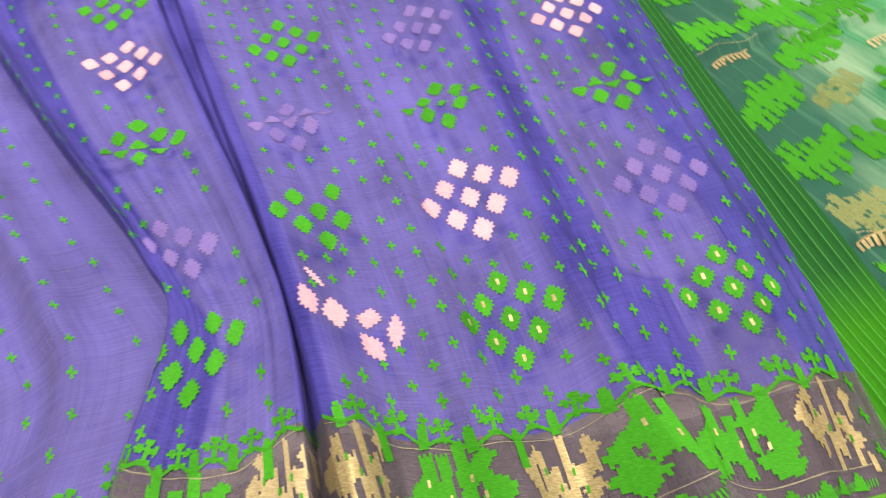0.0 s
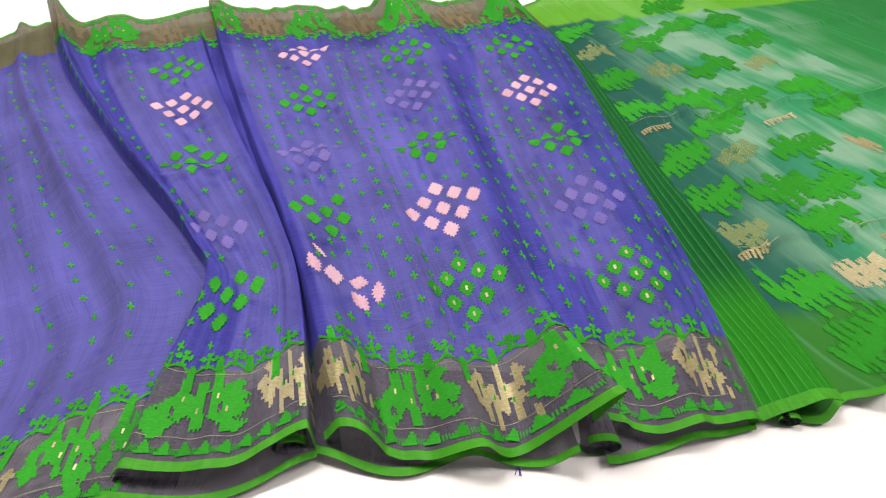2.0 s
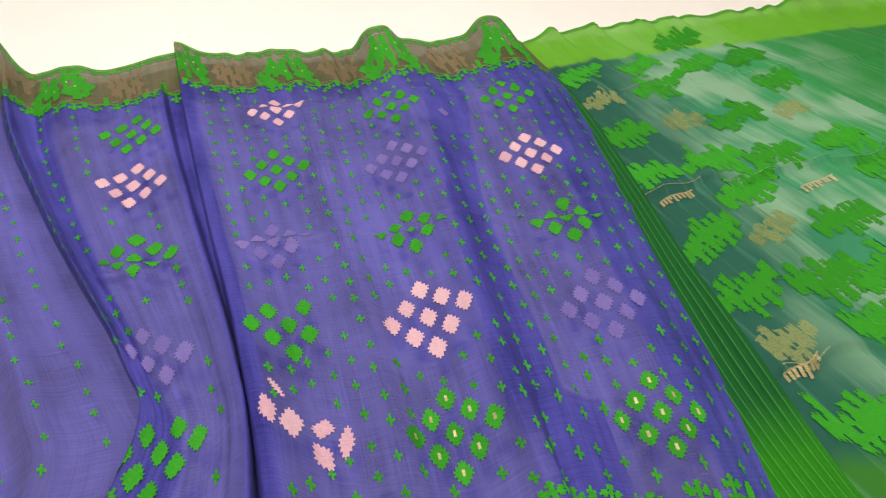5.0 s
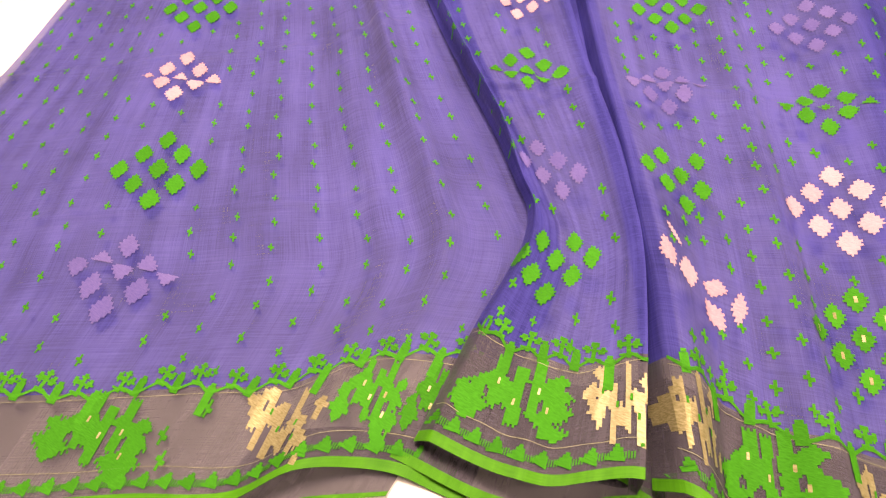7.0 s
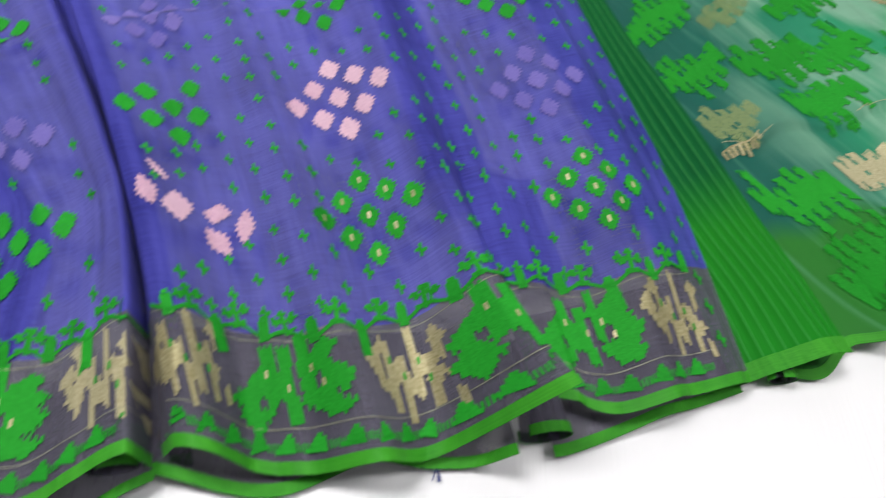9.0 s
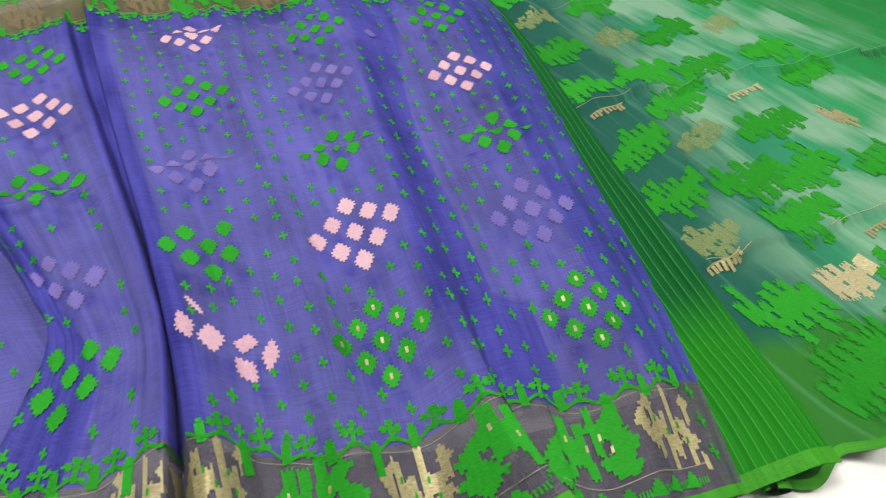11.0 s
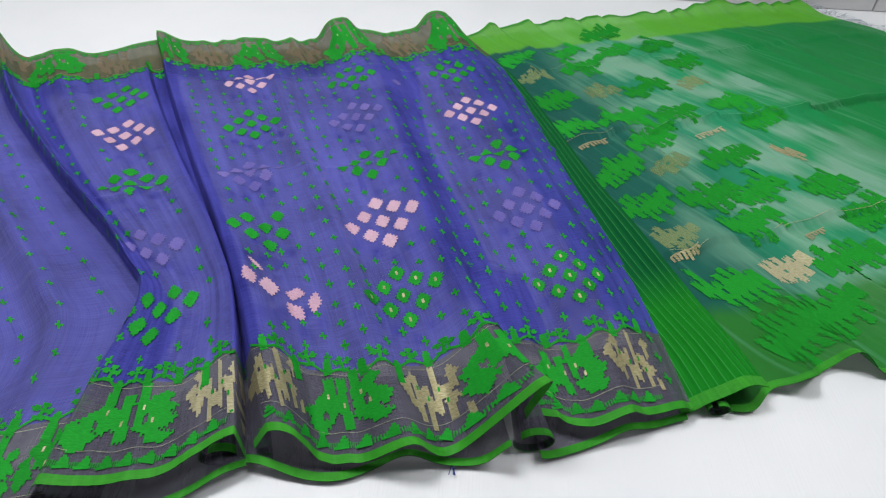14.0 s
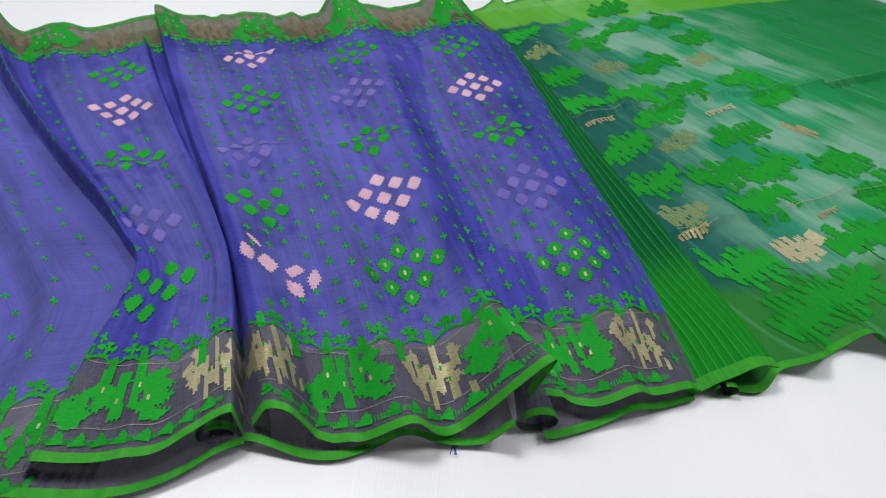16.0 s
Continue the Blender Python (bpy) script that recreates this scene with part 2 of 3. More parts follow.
class Panel:
    """A stretch of cloth between four plan lines, lifted by height(a, b); a runs along the hem, b from the near hem to the far one."""

    def __init__(self, left, right, near, far, height, lean=0.0):
        self.left, self.right, self.near, self.far, self.height, self.lean = left, right, near, far, height, lean

    def plan(self, a, b):
        a, b = np.asarray(a, float), np.asarray(b, float)
        ac, bc = np.clip(a, 0, 1), np.clip(b, 0, 1)
        o, e = np.zeros(1), np.ones(1)
        c00, c10, c01, c11 = self.near(o)[0], self.near(e)[0], self.far(o)[0], self.far(e)[0]
        A, B = ac[..., None], bc[..., None]
        return ((1 - B) * self.near(ac) + B * self.far(ac) + (1 - A) * self.left(bc) + A * self.right(bc)
                - (1 - A) * (1 - B) * c00 - A * (1 - B) * c10 - (1 - A) * B * c01 - A * B * c11)

    def at(self, a, b, up=0.0):
        p = self.plan(a, b)
        z = self.height(np.clip(a, 0, 1), np.clip(b, 0, 1))
        return np.stack([K * p[..., 0] + self.lean * z * (1 - np.clip(b, 0, 1)) ** 6, K * p[..., 1], z + up], -1)

    def locate(self, x, y):
        """The a, b of a plan place."""
        ab = np.array([0.5, 0.5])
        for _ in range(25):
            p, j = self.plan(*ab), self.turn(*ab)
            ab = np.clip(ab + 0.8 * np.linalg.solve(j, np.array([x, y]) - p), 0.0, 1.0)
        return ab

    def turn(self, a, b, d=0.01):
        a, b = min(max(a, d), 1 - d), min(max(b, d), 1 - d)
        return np.stack([(self.plan(a + d, b) - self.plan(a - d, b)) / (2 * d), (self.plan(a, b + d) - self.plan(a, b - d)) / (2 * d)], 1)

    def sheet(self, name, material, parent, na, nb, a=(0, 1), b=(0, 1), up=0.0, label=""):
        ga, gb = np.meshgrid(np.linspace(*a, na + 1), np.linspace(*b, nb + 1))
        pts = self.at(ga.ravel(), gb.ravel(), up)
        w = na + 1
        faces = [(j * w + i, j * w + i + 1, (j + 1) * w + i + 1, (j + 1) * w + i) for j in range(nb) for i in range(na)]
        return mesh_object(name, pts, faces, material, parent, label, np.stack([ga.ravel(), gb.ravel()], 1))

    def motif(self, name, quads, material, parent, centre, turn=0.0, up=0.002, at_ab=None):
        """Lays quads, given in plan units along weft and warp, on the cloth round a plan place."""
        ab = np.array(at_ab if at_ab is not None else self.locate(*centre))
        j = self.turn(*ab)
        warp = j[:, 1] / np.linalg.norm(j[:, 1])
        weft = np.array([warp[1], -warp[0]])
        q = np.array(quads, float).reshape(-1, 2)
        c, s = math.cos(radians(turn)), math.sin(radians(turn))
        q = q @ np.array([[c, s], [-s, c]])
        step = np.linalg.solve(j, np.stack([weft, warp], 1)) @ q.T
        place = ab[:, None] + step
        pts = self.at(place[0], place[1], up)
        faces = [tuple(range(4 * i, 4 * i + 4)) for i in range(len(q) // 4)]
        return mesh_object(name, pts, faces, material, parent, smooth=False), place.mean(1)


def quad(p0, p1, q0, q1, slant=0.0):
    return [(p0 + slant * q0, q0), (p1 + slant * q0, q0), (p1 + slant * q1, q1), (p0 + slant * q1, q1)]


def flat(quads):
    return [p for q in quads for p in q]


def diamond(w, h, rows=13):
    """A stepped woven diamond with saw-toothed edges."""
    out = []
    for i in range(rows):
        t = (i + 0.5) / rows * 2 - 1
        half = w * min(0.90, 1.10 * (1 - abs(t))) + (0.0026 if i % 2 else 0.0002)
        q0, q1 = h * (i / rows * 2 - 1), h * ((i + 1) / rows * 2 - 1)
        out += [quad(-half + half * k / 2, -half + half * (k + 1) / 2, q0, q1) for k in range(4)]
    return flat(out)


def cross(w, h):
    return flat([quad(-0.28 * w, 0.28 * w, -h, h), quad(-w, -0.28 * w, -0.1 * h, 0.42 * h), quad(0.28 * w, w, -0.42 * h, 0.1 * h)])


def woven(w, h, inside, cell=0.0065, slant=0.0):
    """Fills a figure with narrow woven bars, cell by cell, so that its outline is stepped."""
    n, m = int(2 * w / cell), int(2 * h / (1.25 * cell))
    out = []
    for i in range(n):
        p0, p1 = -w + 2 * w * i / n, -w + 2 * w * (i + 1) / n
        run = []
        for k in range(m + 1):
            q = -h + 2 * h * (k + 0.5) / m
            if k < m and inside((p0 + p1) / 2, q):
                run.append(k)
                if len(run) < 3:
                    continue
            if run:
                out.append(quad(p0, p1, -h + 2 * h * run[0] / m, -h + 2 * h * (run[-1] + 1) / m, slant))
                run = []
    return flat(out)


def bush(w, h, seed):
    """A leafy figure: fingers of unequal length side by side, slit at their ends, with toothed edges."""
    rng = random.Random(seed)
    n = max(4, round(2 * w / 0.0215))
    dip = rng.uniform(0.25, 0.45)
    fingers = []
    for i in range(n):
        t = (i + 0.5) / n * 2 - 1
        env = (1 - abs(t) ** 2.2) ** 0.6 * (1 - dip * bell(t, rng.uniform(-0.2, 0.2), 0.16))
        fingers.append((-h * env * rng.uniform(0.45, 1.15) - 0.004, h * env * rng.uniform(0.45, 1.15) + 0.004))
    eyes = [(rng.uniform(-0.5, 0.5) * w, rng.uniform(-0.35, 0.35) * h) for _ in range(2)]

    def inside(p, q):
        s = (p + w) / (2 * w) * n
        i = min(n - 1, max(0, int(s)))
        lo, hi = fingers[i]
        if s - i > 0.84 and i < n - 1:
            lo, hi = 0.55 * max(lo, fingers[i + 1][0]), 0.55 * min(hi, fingers[i + 1][1])
        tooth = 0.0028 if int((p + w) / 0.0036) % 2 else 0.0
        side = (s - i < 0.16) and int((q + h) / 0.006) % 2 == 0 and abs(q) > 0.3 * h
        if any(abs(p - x) < 0.003 and abs(q - y) < 0.005 for x, y in eyes):
            return False
        return lo + tooth < q < hi - tooth and not side
    return woven(w, 1.15 * h, inside, 0.0036, -0.04)


def lozenge(p, q, x, y, a, b):
    return abs(p - x) / a + abs(q - y) / b < 1


def stepped(value, step):
    return (math.floor(value / step) + 0.5) * step


def figure(w, h, seed, gold=False):
    """A border figure: upright bars grown together with stepped leaves, cut by a few slits; gold ones are more open."""
    rng = random.Random(seed)

    def near(v, d=0.08):
        return v + rng.uniform(-d, d)

    if gold:
        bars = [(-0.62, -0.35, 0.55, 0.085), (-0.36, -0.75, 0.80, 0.095), (-0.02, -0.95, 0.45, 0.095), (0.30, -0.70, 0.95, 0.085), (0.62, -0.85, 0.30, 0.085), (0.84, 0.15, 0.80, 0.075), (0.96, -1.0, -0.62, 0.07)]
        leaves = [(-0.70, 0.22, 0.24, 0.30), (-0.50, -0.20, 0.30, 0.26), (-0.20, 0.05, 0.28, 0.34), (0.14, -0.30, 0.26, 0.28), (0.46, 0.08, 0.26, 0.26), (0.72, -0.25, 0.24, 0.26), (0.84, 0.62, 0.20, 0.22), (-0.45, 0.62, 0.20, 0.20)]
        slits = [(-0.19, -0.45, 0.26), (0.14, 0.30, 0.24), (0.46, -0.45, 0.2)]
    else:
        bars = [(-0.30, -0.2, 0.92, 0.11), (0.02, -0.75, 0.75, 0.11), (0.34, -0.30, 1.0, 0.10), (0.60, -0.95, 0.55, 0.10), (-0.62, -0.8, 0.2, 0.10)]
        leaves = [(-0.66, -0.55, 0.36, 0.42), (-0.34, 0.10, 0.44, 0.55), (-0.05, -0.10, 0.34, 0.42), (0.32, 0.30, 0.28, 0.40), (0.62, 0.10, 0.32, 0.38), (0.80, -0.30, 0.24, 0.32), (0.46, -0.45, 0.30, 0.36), (0.74, -0.78, 0.20, 0.22), (-0.80, -0.15, 0.22, 0.26), (0.70, 0.55, 0.20, 0.22)]
        slits = [(0.18, 0.05, 0.34), (-0.15, -0.55, 0.22), (0.48, -0.10, 0.16), (-0.48, -0.20, 0.12)]
    bars = [(near(x, 0.04), near(lo), near(hi), t) for x, lo, hi, t in bars]
    leaves = [(near(x, 0.05), near(y), near(a, 0.03), near(b, 0.04)) for x, y, a, b in leaves]
    slits = [(near(x, 0.03), near(y), c) for x, y, c in slits]

    def inside(p, q):
        q = stepped(q + (0.0024 if int((p + 2 * w) / 0.0030) % 2 else 0.0), 0.0040)
        p, q = p / w, q / h
        if any(abs(p - x) < 0.0022 / w + 0.02 and abs(q - y) < c for x, y, c in slits):
            return False
        return any(abs(p - x) < t and lo < q < hi for x, lo, hi, t in bars) or any(lozenge(p, q, x, y, a, b) for x, y, a, b in leaves)
    return woven(1.05 * w, 1.08 * h, inside, 0.0030, -0.05)


def sprig(w, h):
    """A little plant: a thick stem with two rising arms, a forked top and a foot."""
    def inside(p, q):
        u, v = p / w, q / h
        stem = abs(u) < 0.24 and -0.15 < v < 0.80
        arms = lozenge(u, v, -0.58, 0.50, 0.52, 0.20) or lozenge(u, v, 0.58, 0.46, 0.52, 0.20) or (0.50 < abs(u) < 0.86 and 0.45 < v < 0.72)
        top = lozenge(u, v, 0.0, 0.78, 0.46, 0.24)
        return stem or arms or top or lozenge(u, v, 0, 0.0, 0.8, 0.14)
    return woven(1.1 * w, 1.05 * h, inside, 0.0026, 0.0)


# ---- the room ----
floor = box("floor", (-4.2, -3.2, -0.06), (4.6, 1.93, 0), SHEET)
tagged(floor, "white vinyl sheet floor with fine ribs", "floor", kind="structure")
for name, lo, hi in (("wall_north", (-4.2, 1.93, -0.06), (4.6, 2.05, 2.7)), ("wall_south", (-4.2, -3.32, -0.06), (4.6, -3.2, 2.7)),
                     ("wall_west", (-4.32, -3.32, -0.06), (-4.2, 2.05, 2.7)), ("wall_east", (4.6, -3.32, -0.06), (4.72, 2.05, 2.7))):
    tagged(box(name, lo, hi, WALL if name == "wall_north" else UNSEEN), "plain grey painted wall, dimmed where unseen", "wall", kind="structure")
tagged(box("ceiling", (-4.32, -3.32, 2.7), (4.72, 2.05, 2.8), CEIL), "plain unseen ceiling, greyed to cut bounced light", "ceiling", kind="structure")
skirting = tagged(new("baseboard"), "pale grey tiled skirting along the wall", "skirting", kind="structure")
for i in range(14):
    box("tile", (-4.19 + i * 0.62, 1.918, 0.001), (-4.19 + i * 0.62 + 0.616, 1.93, 0.10), TILE, skirting, bevel=0.002)

GLOW = Mat("lamp_diffuser", 0.5)
GLOW.colour((0.9, 0.9, 0.9))
GLOW.b.inputs["Emission Color"].default_value = (1.0, 0.98, 0.95, 1)
GLOW.b.inputs["Emission Strength"].default_value = 2.0
METAL = wall_paint("white_enamel", (0.7, 0.7, 0.7), (0.75, 0.75, 0.75))
for x, y, power in LAMPS:
    light = tagged(new("ceiling_light"), "flat white ceiling light panel, switched on", "ceiling light", "ceiling lights")
    light.location = (x, y, 2.66)
    box("frame", (-0.63, -0.33, 0.0), (0.63, 0.33, 0.04), METAL, light, bevel=0.004)
    box("diffuser", (-0.6, -0.3, -0.006), (0.6, 0.3, 0.0), GLOW.m, light)
    lamp = bpy.data.lights.new("panel_light", "AREA")
    lamp.shape, lamp.size, lamp.size_y, lamp.energy, lamp.color = "RECTANGLE", 1.2, 0.6, power, (1.0, 0.98, 0.95)
    new("panel_light", lamp).matrix_world = pose(x, y, 2.645)

# ---- the saree ----
saree = tagged(new("saree"), "violet silk saree with green woven motifs spread on a white floor", "saree")

CREASE = ((-0.08, 0.275), (-0.14, 0.43), (-0.19, 0.54), (-0.28, 0.71), (-0.46, 1.01), (-0.66, 1.35), (-0.84, 1.68))
FOLD = ((-0.343, 0.185), (-0.35, 0.28), (-0.356, 0.37), (-0.357, 0.46), (-0.362, 0.53), (-0.385, 0.59), (-0.425, 0.63), (-0.49, 0.695), (-0.58, 0.775), (-0.67, 0.855), (-0.86, 1.035), (-1.09, 1.27), (-1.33, 1.60))
UNDER = tuple((x + 0.09 - 0.04 * i / 12, y - 0.03) for i, (x, y) in enumerate(FOLD))
RIGHT = ((0.562, 0.408), (0.545, 0.56), (0.505, 0.79), (0.44, 1.06), (0.375, 1.34), (0.285, 1.66), (0.15, 1.95))


def wrinkles(a, b, seed, count, size, width=0.012):
    """Many narrow soft folds that run along the warp and fade in and out."""
    rng = np.random.RandomState(seed)
    out = 0 * a
    for _ in range(count):
        c, d, e, f, g, w = rng.uniform(0, 1), rng.uniform(-0.06, 0.06), rng.uniform(0, 1), rng.uniform(0.12, 0.4), rng.uniform(0.3, 1.0), rng.uniform(0.6, 2.2)
        out = out + g * bell(a, c + d * (b - 0.5) + 0.008 * np.sin(9 * b + 7 * c), width * w) * bell(b, e, f)
    return size * out


def swell(a, centre, rise, fall):
    """A fold that climbs slowly and drops off quickly."""
    d = a - centre
    return np.where(d < 0, ease(1 + d / rise), ease(1 - d / fall))


def main_height(a, b):
    hem = np.exp(-b / 0.16)
    z = 0.010 + 0.030 * ease(a / 0.011) * (1 - 0.6 * ease(a / 0.20)) + 0.018 * bell(a, 0.06, 0.06) * (1 - ease((b - 0.15) / 0.35))
    z = z + hem * (0.003 - 0.020 * bell(a, 0.17, 0.07) - 0.010 * bell(a, 0.41, 0.035) + 0.032 * bell(a, 0.305, 0.050) + 0.086 * swell(a, 0.545, 0.12, 0.045) + 0.016 * bell(a, 0.81, 0.045))
    z = z + 0.008 * bell(a, 0.17 + 0.05 * b, 0.035) + 0.024 * swell(a, 0.455 + 0.19 * b, 0.17, 0.10) * (1 - hem) + 0.011 * swell(a, 0.29 + 0.04 * b, 0.10, 0.04) * ease(b / 0.2)
    z = z + 0.022 * swell(a, 0.875 + 0.01 * b, 0.18, 0.10) * ease(b / 0.15) + 0.006 * bell(a, 0.74, 0.03) * bell(b, 0.6, 0.3)
    far = ease((b - 0.82) / 0.18)
    z = z + far * (0.038 * puff(a, 0.565, 0.055) + 0.036 * puff(a, 0.90, 0.06) + 0.012 * bell(a, 0.02, 0.04) + 0.012 * bell(a, 0.27, 0.03) + 0.006 * bell(a, 0.15, 0.02) + 0.008 * bell(a, 0.42, 0.015))
    z = z + 0.005 * bell(b, 0.47 + 0.02 * a, 0.008) * ease(a / 0.2) + 0.004 * bell(b, 0.80, 0.008) + 0.005 * bell(b, 0.22 - 0.05 * (a - 0.6), 0.007) * bell(a, 0.62, 0.12)
    z = z + 0.003 * ripple(a * 4, b * 2, 4) + wrinkles(a, b, 31, 40, 0.0052, 0.016)
    return np.maximum(z * (1 - 0.35 * ease((a - 0.96) / 0.04)), 0.004)


def pleat_height(a, b):
    dome = ease((a + 0.02) / 0.10)
    up = ease((b - 0.26) / 0.10)
    z = 0.012 + 0.024 * dome * (1 - 0.5 * ease((b - 0.3) / 0.3)) + 0.022 * bell(a, 0.875, 0.15) * (1 - 0.5 * ease((b - 0.3) / 0.2)) + 0.006 * bell(a, 0.40 + 0.1 * b, 0.10) * ease(b / 0.2)
    z = z + 0.008 * bell(a, 0.60 - 0.12 * b, 0.09) * ease((b - 0.1) / 0.3) + up * (0.024 * bell(a, 0.10 + 0.03 * b, 0.06) - 0.008 * bell(a, 0.25 + 0.05 * b, 0.06))
    z = z + ease((b - 0.86) / 0.14) * (0.03 * bell(a, 0.06, 0.10) + 0.010 * bell(a, 0.55, 0.05))
    z = z + 0.005 * bell(b, 0.44, 0.008) + wrinkles(a, b, 37, 12, 0.0045, 0.035) + 0.003 * ripple(a * 3, b * 2, 8)
    low = ease((a - 0.872) / 0.018) * (1 - ease((b - 0.82) / 0.1))
    return np.maximum(z * (1 - low) + 0.004 * low, 0.004)


def left_height(a, b):
    near_fold = ease((b - 0.05) / 0.2)
    z = 0.010 + 0.020 * bell(a, 0.852 - 0.02 * b, 0.026) * near_fold + 0.008 * bell(a, 0.745 + 0.03 * b, 0.035) * near_fold * (1 - 0.5 * ease((b - 0.5) / 0.3))
    z = z + 0.005 * bell(a, 0.62, 0.06) * bell(b, 0.35, 0.2) + 0.006 * bell(a, 0.30 + 0.1 * b, 0.12)
    z = z + np.exp(-b / 0.1) * 0.022 * bell(a, 0.80, 0.06) + 0.003 * bell(b, 0.30, 0.005) + 0.003 * bell(b, 0.56, 0.005)
    z = z + wrinkles(a * 0.9, b, 41, 18, 0.0022, 0.028) + 0.7 * ease((a - 0.5) / 0.3) * wrinkles(a, b, 47, 22, 0.007, 0.017) + 0.004 * ripple(a * 4, b * 2, 3)
    return np.maximum(z * (1 - 0.92 * ease((a - 0.925) / 0.05)), 0.003)


def pallu_height(a, b):
    z = 0.006 + np.exp(-b / 0.05) * (0.024 * bell(a, 0.10, 0.016) + 0.026 * bell(a, 0.165, 0.016) + 0.018 * bell(a, 0.24, 0.02) + 0.02 * bell(a, 0.38, 0.04))
    for c, slope, s in ((0.512, 0.01, 0.009), (0.772, 0.02, 0.005), (0.207, 0.075, 0.007)):
        d = b - c - slope * a
        z = z + s * np.where(d > 0, ease(1 - d / 0.12), ease(1 + d / 0.010))
    for c in (0.16, 0.24, 0.33, 0.43, 0.52):
        z = z + 0.010 * swell(a, c + 0.14 - 0.30 * b, 0.030, 0.007)
    z = z + ease((b - 0.93) / 0.07) * (0.016 + 0.02 * bell(a, 0.72, 0.06) + 0.004 * np.sin(a * 95 + 2 * np.sin(a * 21))) + 0.003 * ripple(a * 5, b * 3, 6) + wrinkles(a, b, 53, 22, 0.004, 0.008)
    near_edge = ease(a / 0.07)
    return np.maximum(z * near_edge + 0.003, 0.003)


def strip_height(a, b):
    return 0.009 + 0.013 * ease((a - 0.05) / 0.3) * np.exp(-b / 0.1) + 0.009 * ease((a - 0.15) / 0.5) * (1 - 0.6 * b) + 0.0007 * np.sin(a * 11 * 2 * np.pi) * ease((a - 0.1) / 0.2) * ease(b / 0.05) + 0.012 * bell(a, 0.75, 0.2) * np.exp(-b / 0.08) + 0.016 * ease((a - 0.6) / 0.4) * bell(b, 0.24, 0.13)


main = Panel(curve(*CREASE), curve(*RIGHT), curve((-0.08, 0.275), (0.06, 0.268), (0.20, 0.297), (0.27, 0.338), (0.325, 0.366), (0.38, 0.352), (0.46, 0.375), (0.562, 0.408)),
             curve((-0.84, 1.68), (-0.63, 1.70), (-0.46, 1.75), (-0.19, 1.82), (0.0, 1.90), (0.15, 1.95)), main_height, 0.4)
TUCKED = tuple((x + 0.035, y) for x, y in CREASE)
pleat = Panel(curve(*FOLD), curve(*TUCKED), curve((-0.35, 0.19), (-0.19, 0.21), (-0.09, 0.265), (-0.045, 0.275)),
              curve((-1.33, 1.60), (-1.20, 1.53), (-1.05, 1.52), (-0.93, 1.58), (-0.805, 1.68)), pleat_height)
left = Panel(curve((-1.15, -0.42), (-1.38, 0.1), (-1.47, 0.40), (-1.56, 0.61), (-1.72, 1.0)), curve(*UNDER),
             curve((-1.15, -0.42), (-0.735, -0.15), (-0.615, -0.07), (-0.495, 0.002), (-0.435, 0.072), (-0.36, 0.12), (-0.25, 0.14)),
             curve((-1.72, 1.0), (-1.5, 1.22), (-1.36, 1.37), (-1.28, 1.57)), left_height)
STRIPE = ((0.69, 0.445), (0.665, 0.55), (0.625, 0.65), (0.58, 0.77), (0.525, 0.95), (0.43, 1.28), (0.30, 1.66), (0.155, 1.93))
strip = Panel(curve(*((x - 0.135, y - 0.04) for x, y in STRIPE)), curve(*STRIPE), curve((0.555, 0.405), (0.69, 0.445)), curve((0.02, 1.89), (0.155, 1.93)), strip_height)
pallu = Panel(curve((0.60, 0.43), (0.52, 0.70), (0.43, 1.06), (0.36, 1.34), (0.27, 1.66), (0.14, 1.96)), curve((2.35, 1.05), (2.05, 1.65), (1.72, 2.27), (1.52, 2.52)),
              curve((0.60, 0.43), (0.67, 0.425), (0.72, 0.47), (0.765, 0.472), (0.82, 0.52), (0.865, 0.535), (0.91, 0.518), (1.02, 0.575), (1.3, 0.66), (1.8, 0.85), (2.35, 1.05)), curve((0.14, 1.96), (0.56, 2.13), (1.24, 2.43), (1.52, 2.52)), pallu_height)

LOW, HIGH = 0.098, 0.870


def dressed(panel, name, na, nb, label):
    """Body, two borders and hem edgings of a stretch of the saree."""
    body = panel.sheet(name, SILK, saree, na, nb, b=(LOW, HIGH), label=label)
    panel.sheet("near_border", GAUZE, body, na, 16, b=(0.0, LOW), label="sheer grey border")
    panel.sheet("far_border", GAUZE_TOP, body, na, 14, b=(HIGH, 1.0), label="sheer taupe border")
    panel.sheet("hem_edging", EDGE, body, na, 2, b=(0.0, 0.0085), up=0.0012, label="leaf green hem edging")
    panel.sheet("hem_edging", EDGE, body, na, 2, b=(0.992, 1.0), up=0.0012, label="leaf green hem edging")
    return body


main_cloth = dressed(main, "main_panel", 280, 200, "violet silk body with green woven motifs")
pleat_cloth = dressed(pleat, "pleat_panel", 180, 180, "raised fold of violet silk")
left_cloth = dressed(left, "left_panel", 180, 170, "violet silk laid flat with soft ripples")


def under_fold(panel, left_edge, right_edge, b):
    """Cloth doubled up beneath a panel, so that less of the white floor shows through the weave there."""
    gs, gb = np.meshgrid(np.linspace(0, 1, 25), np.linspace(*b, 91))
    ga = left_edge(gb) + gs * (right_edge(gb) - left_edge(gb))
    pts = panel.at(ga.ravel(), gb.ravel(), -0.005)
    pts[:, 2] = np.maximum(pts[:, 2], 0.0015)
    faces = [(j * 25 + i, j * 25 + i + 1, (j + 1) * 25 + i + 1, (j + 1) * 25 + i) for j in range(90) for i in range(24)]
    mesh_object("under_fold", pts, faces, SILK, saree, "violet silk doubled beneath the upper layer, to darken it", np.stack([ga.ravel(), gb.ravel()], 1))


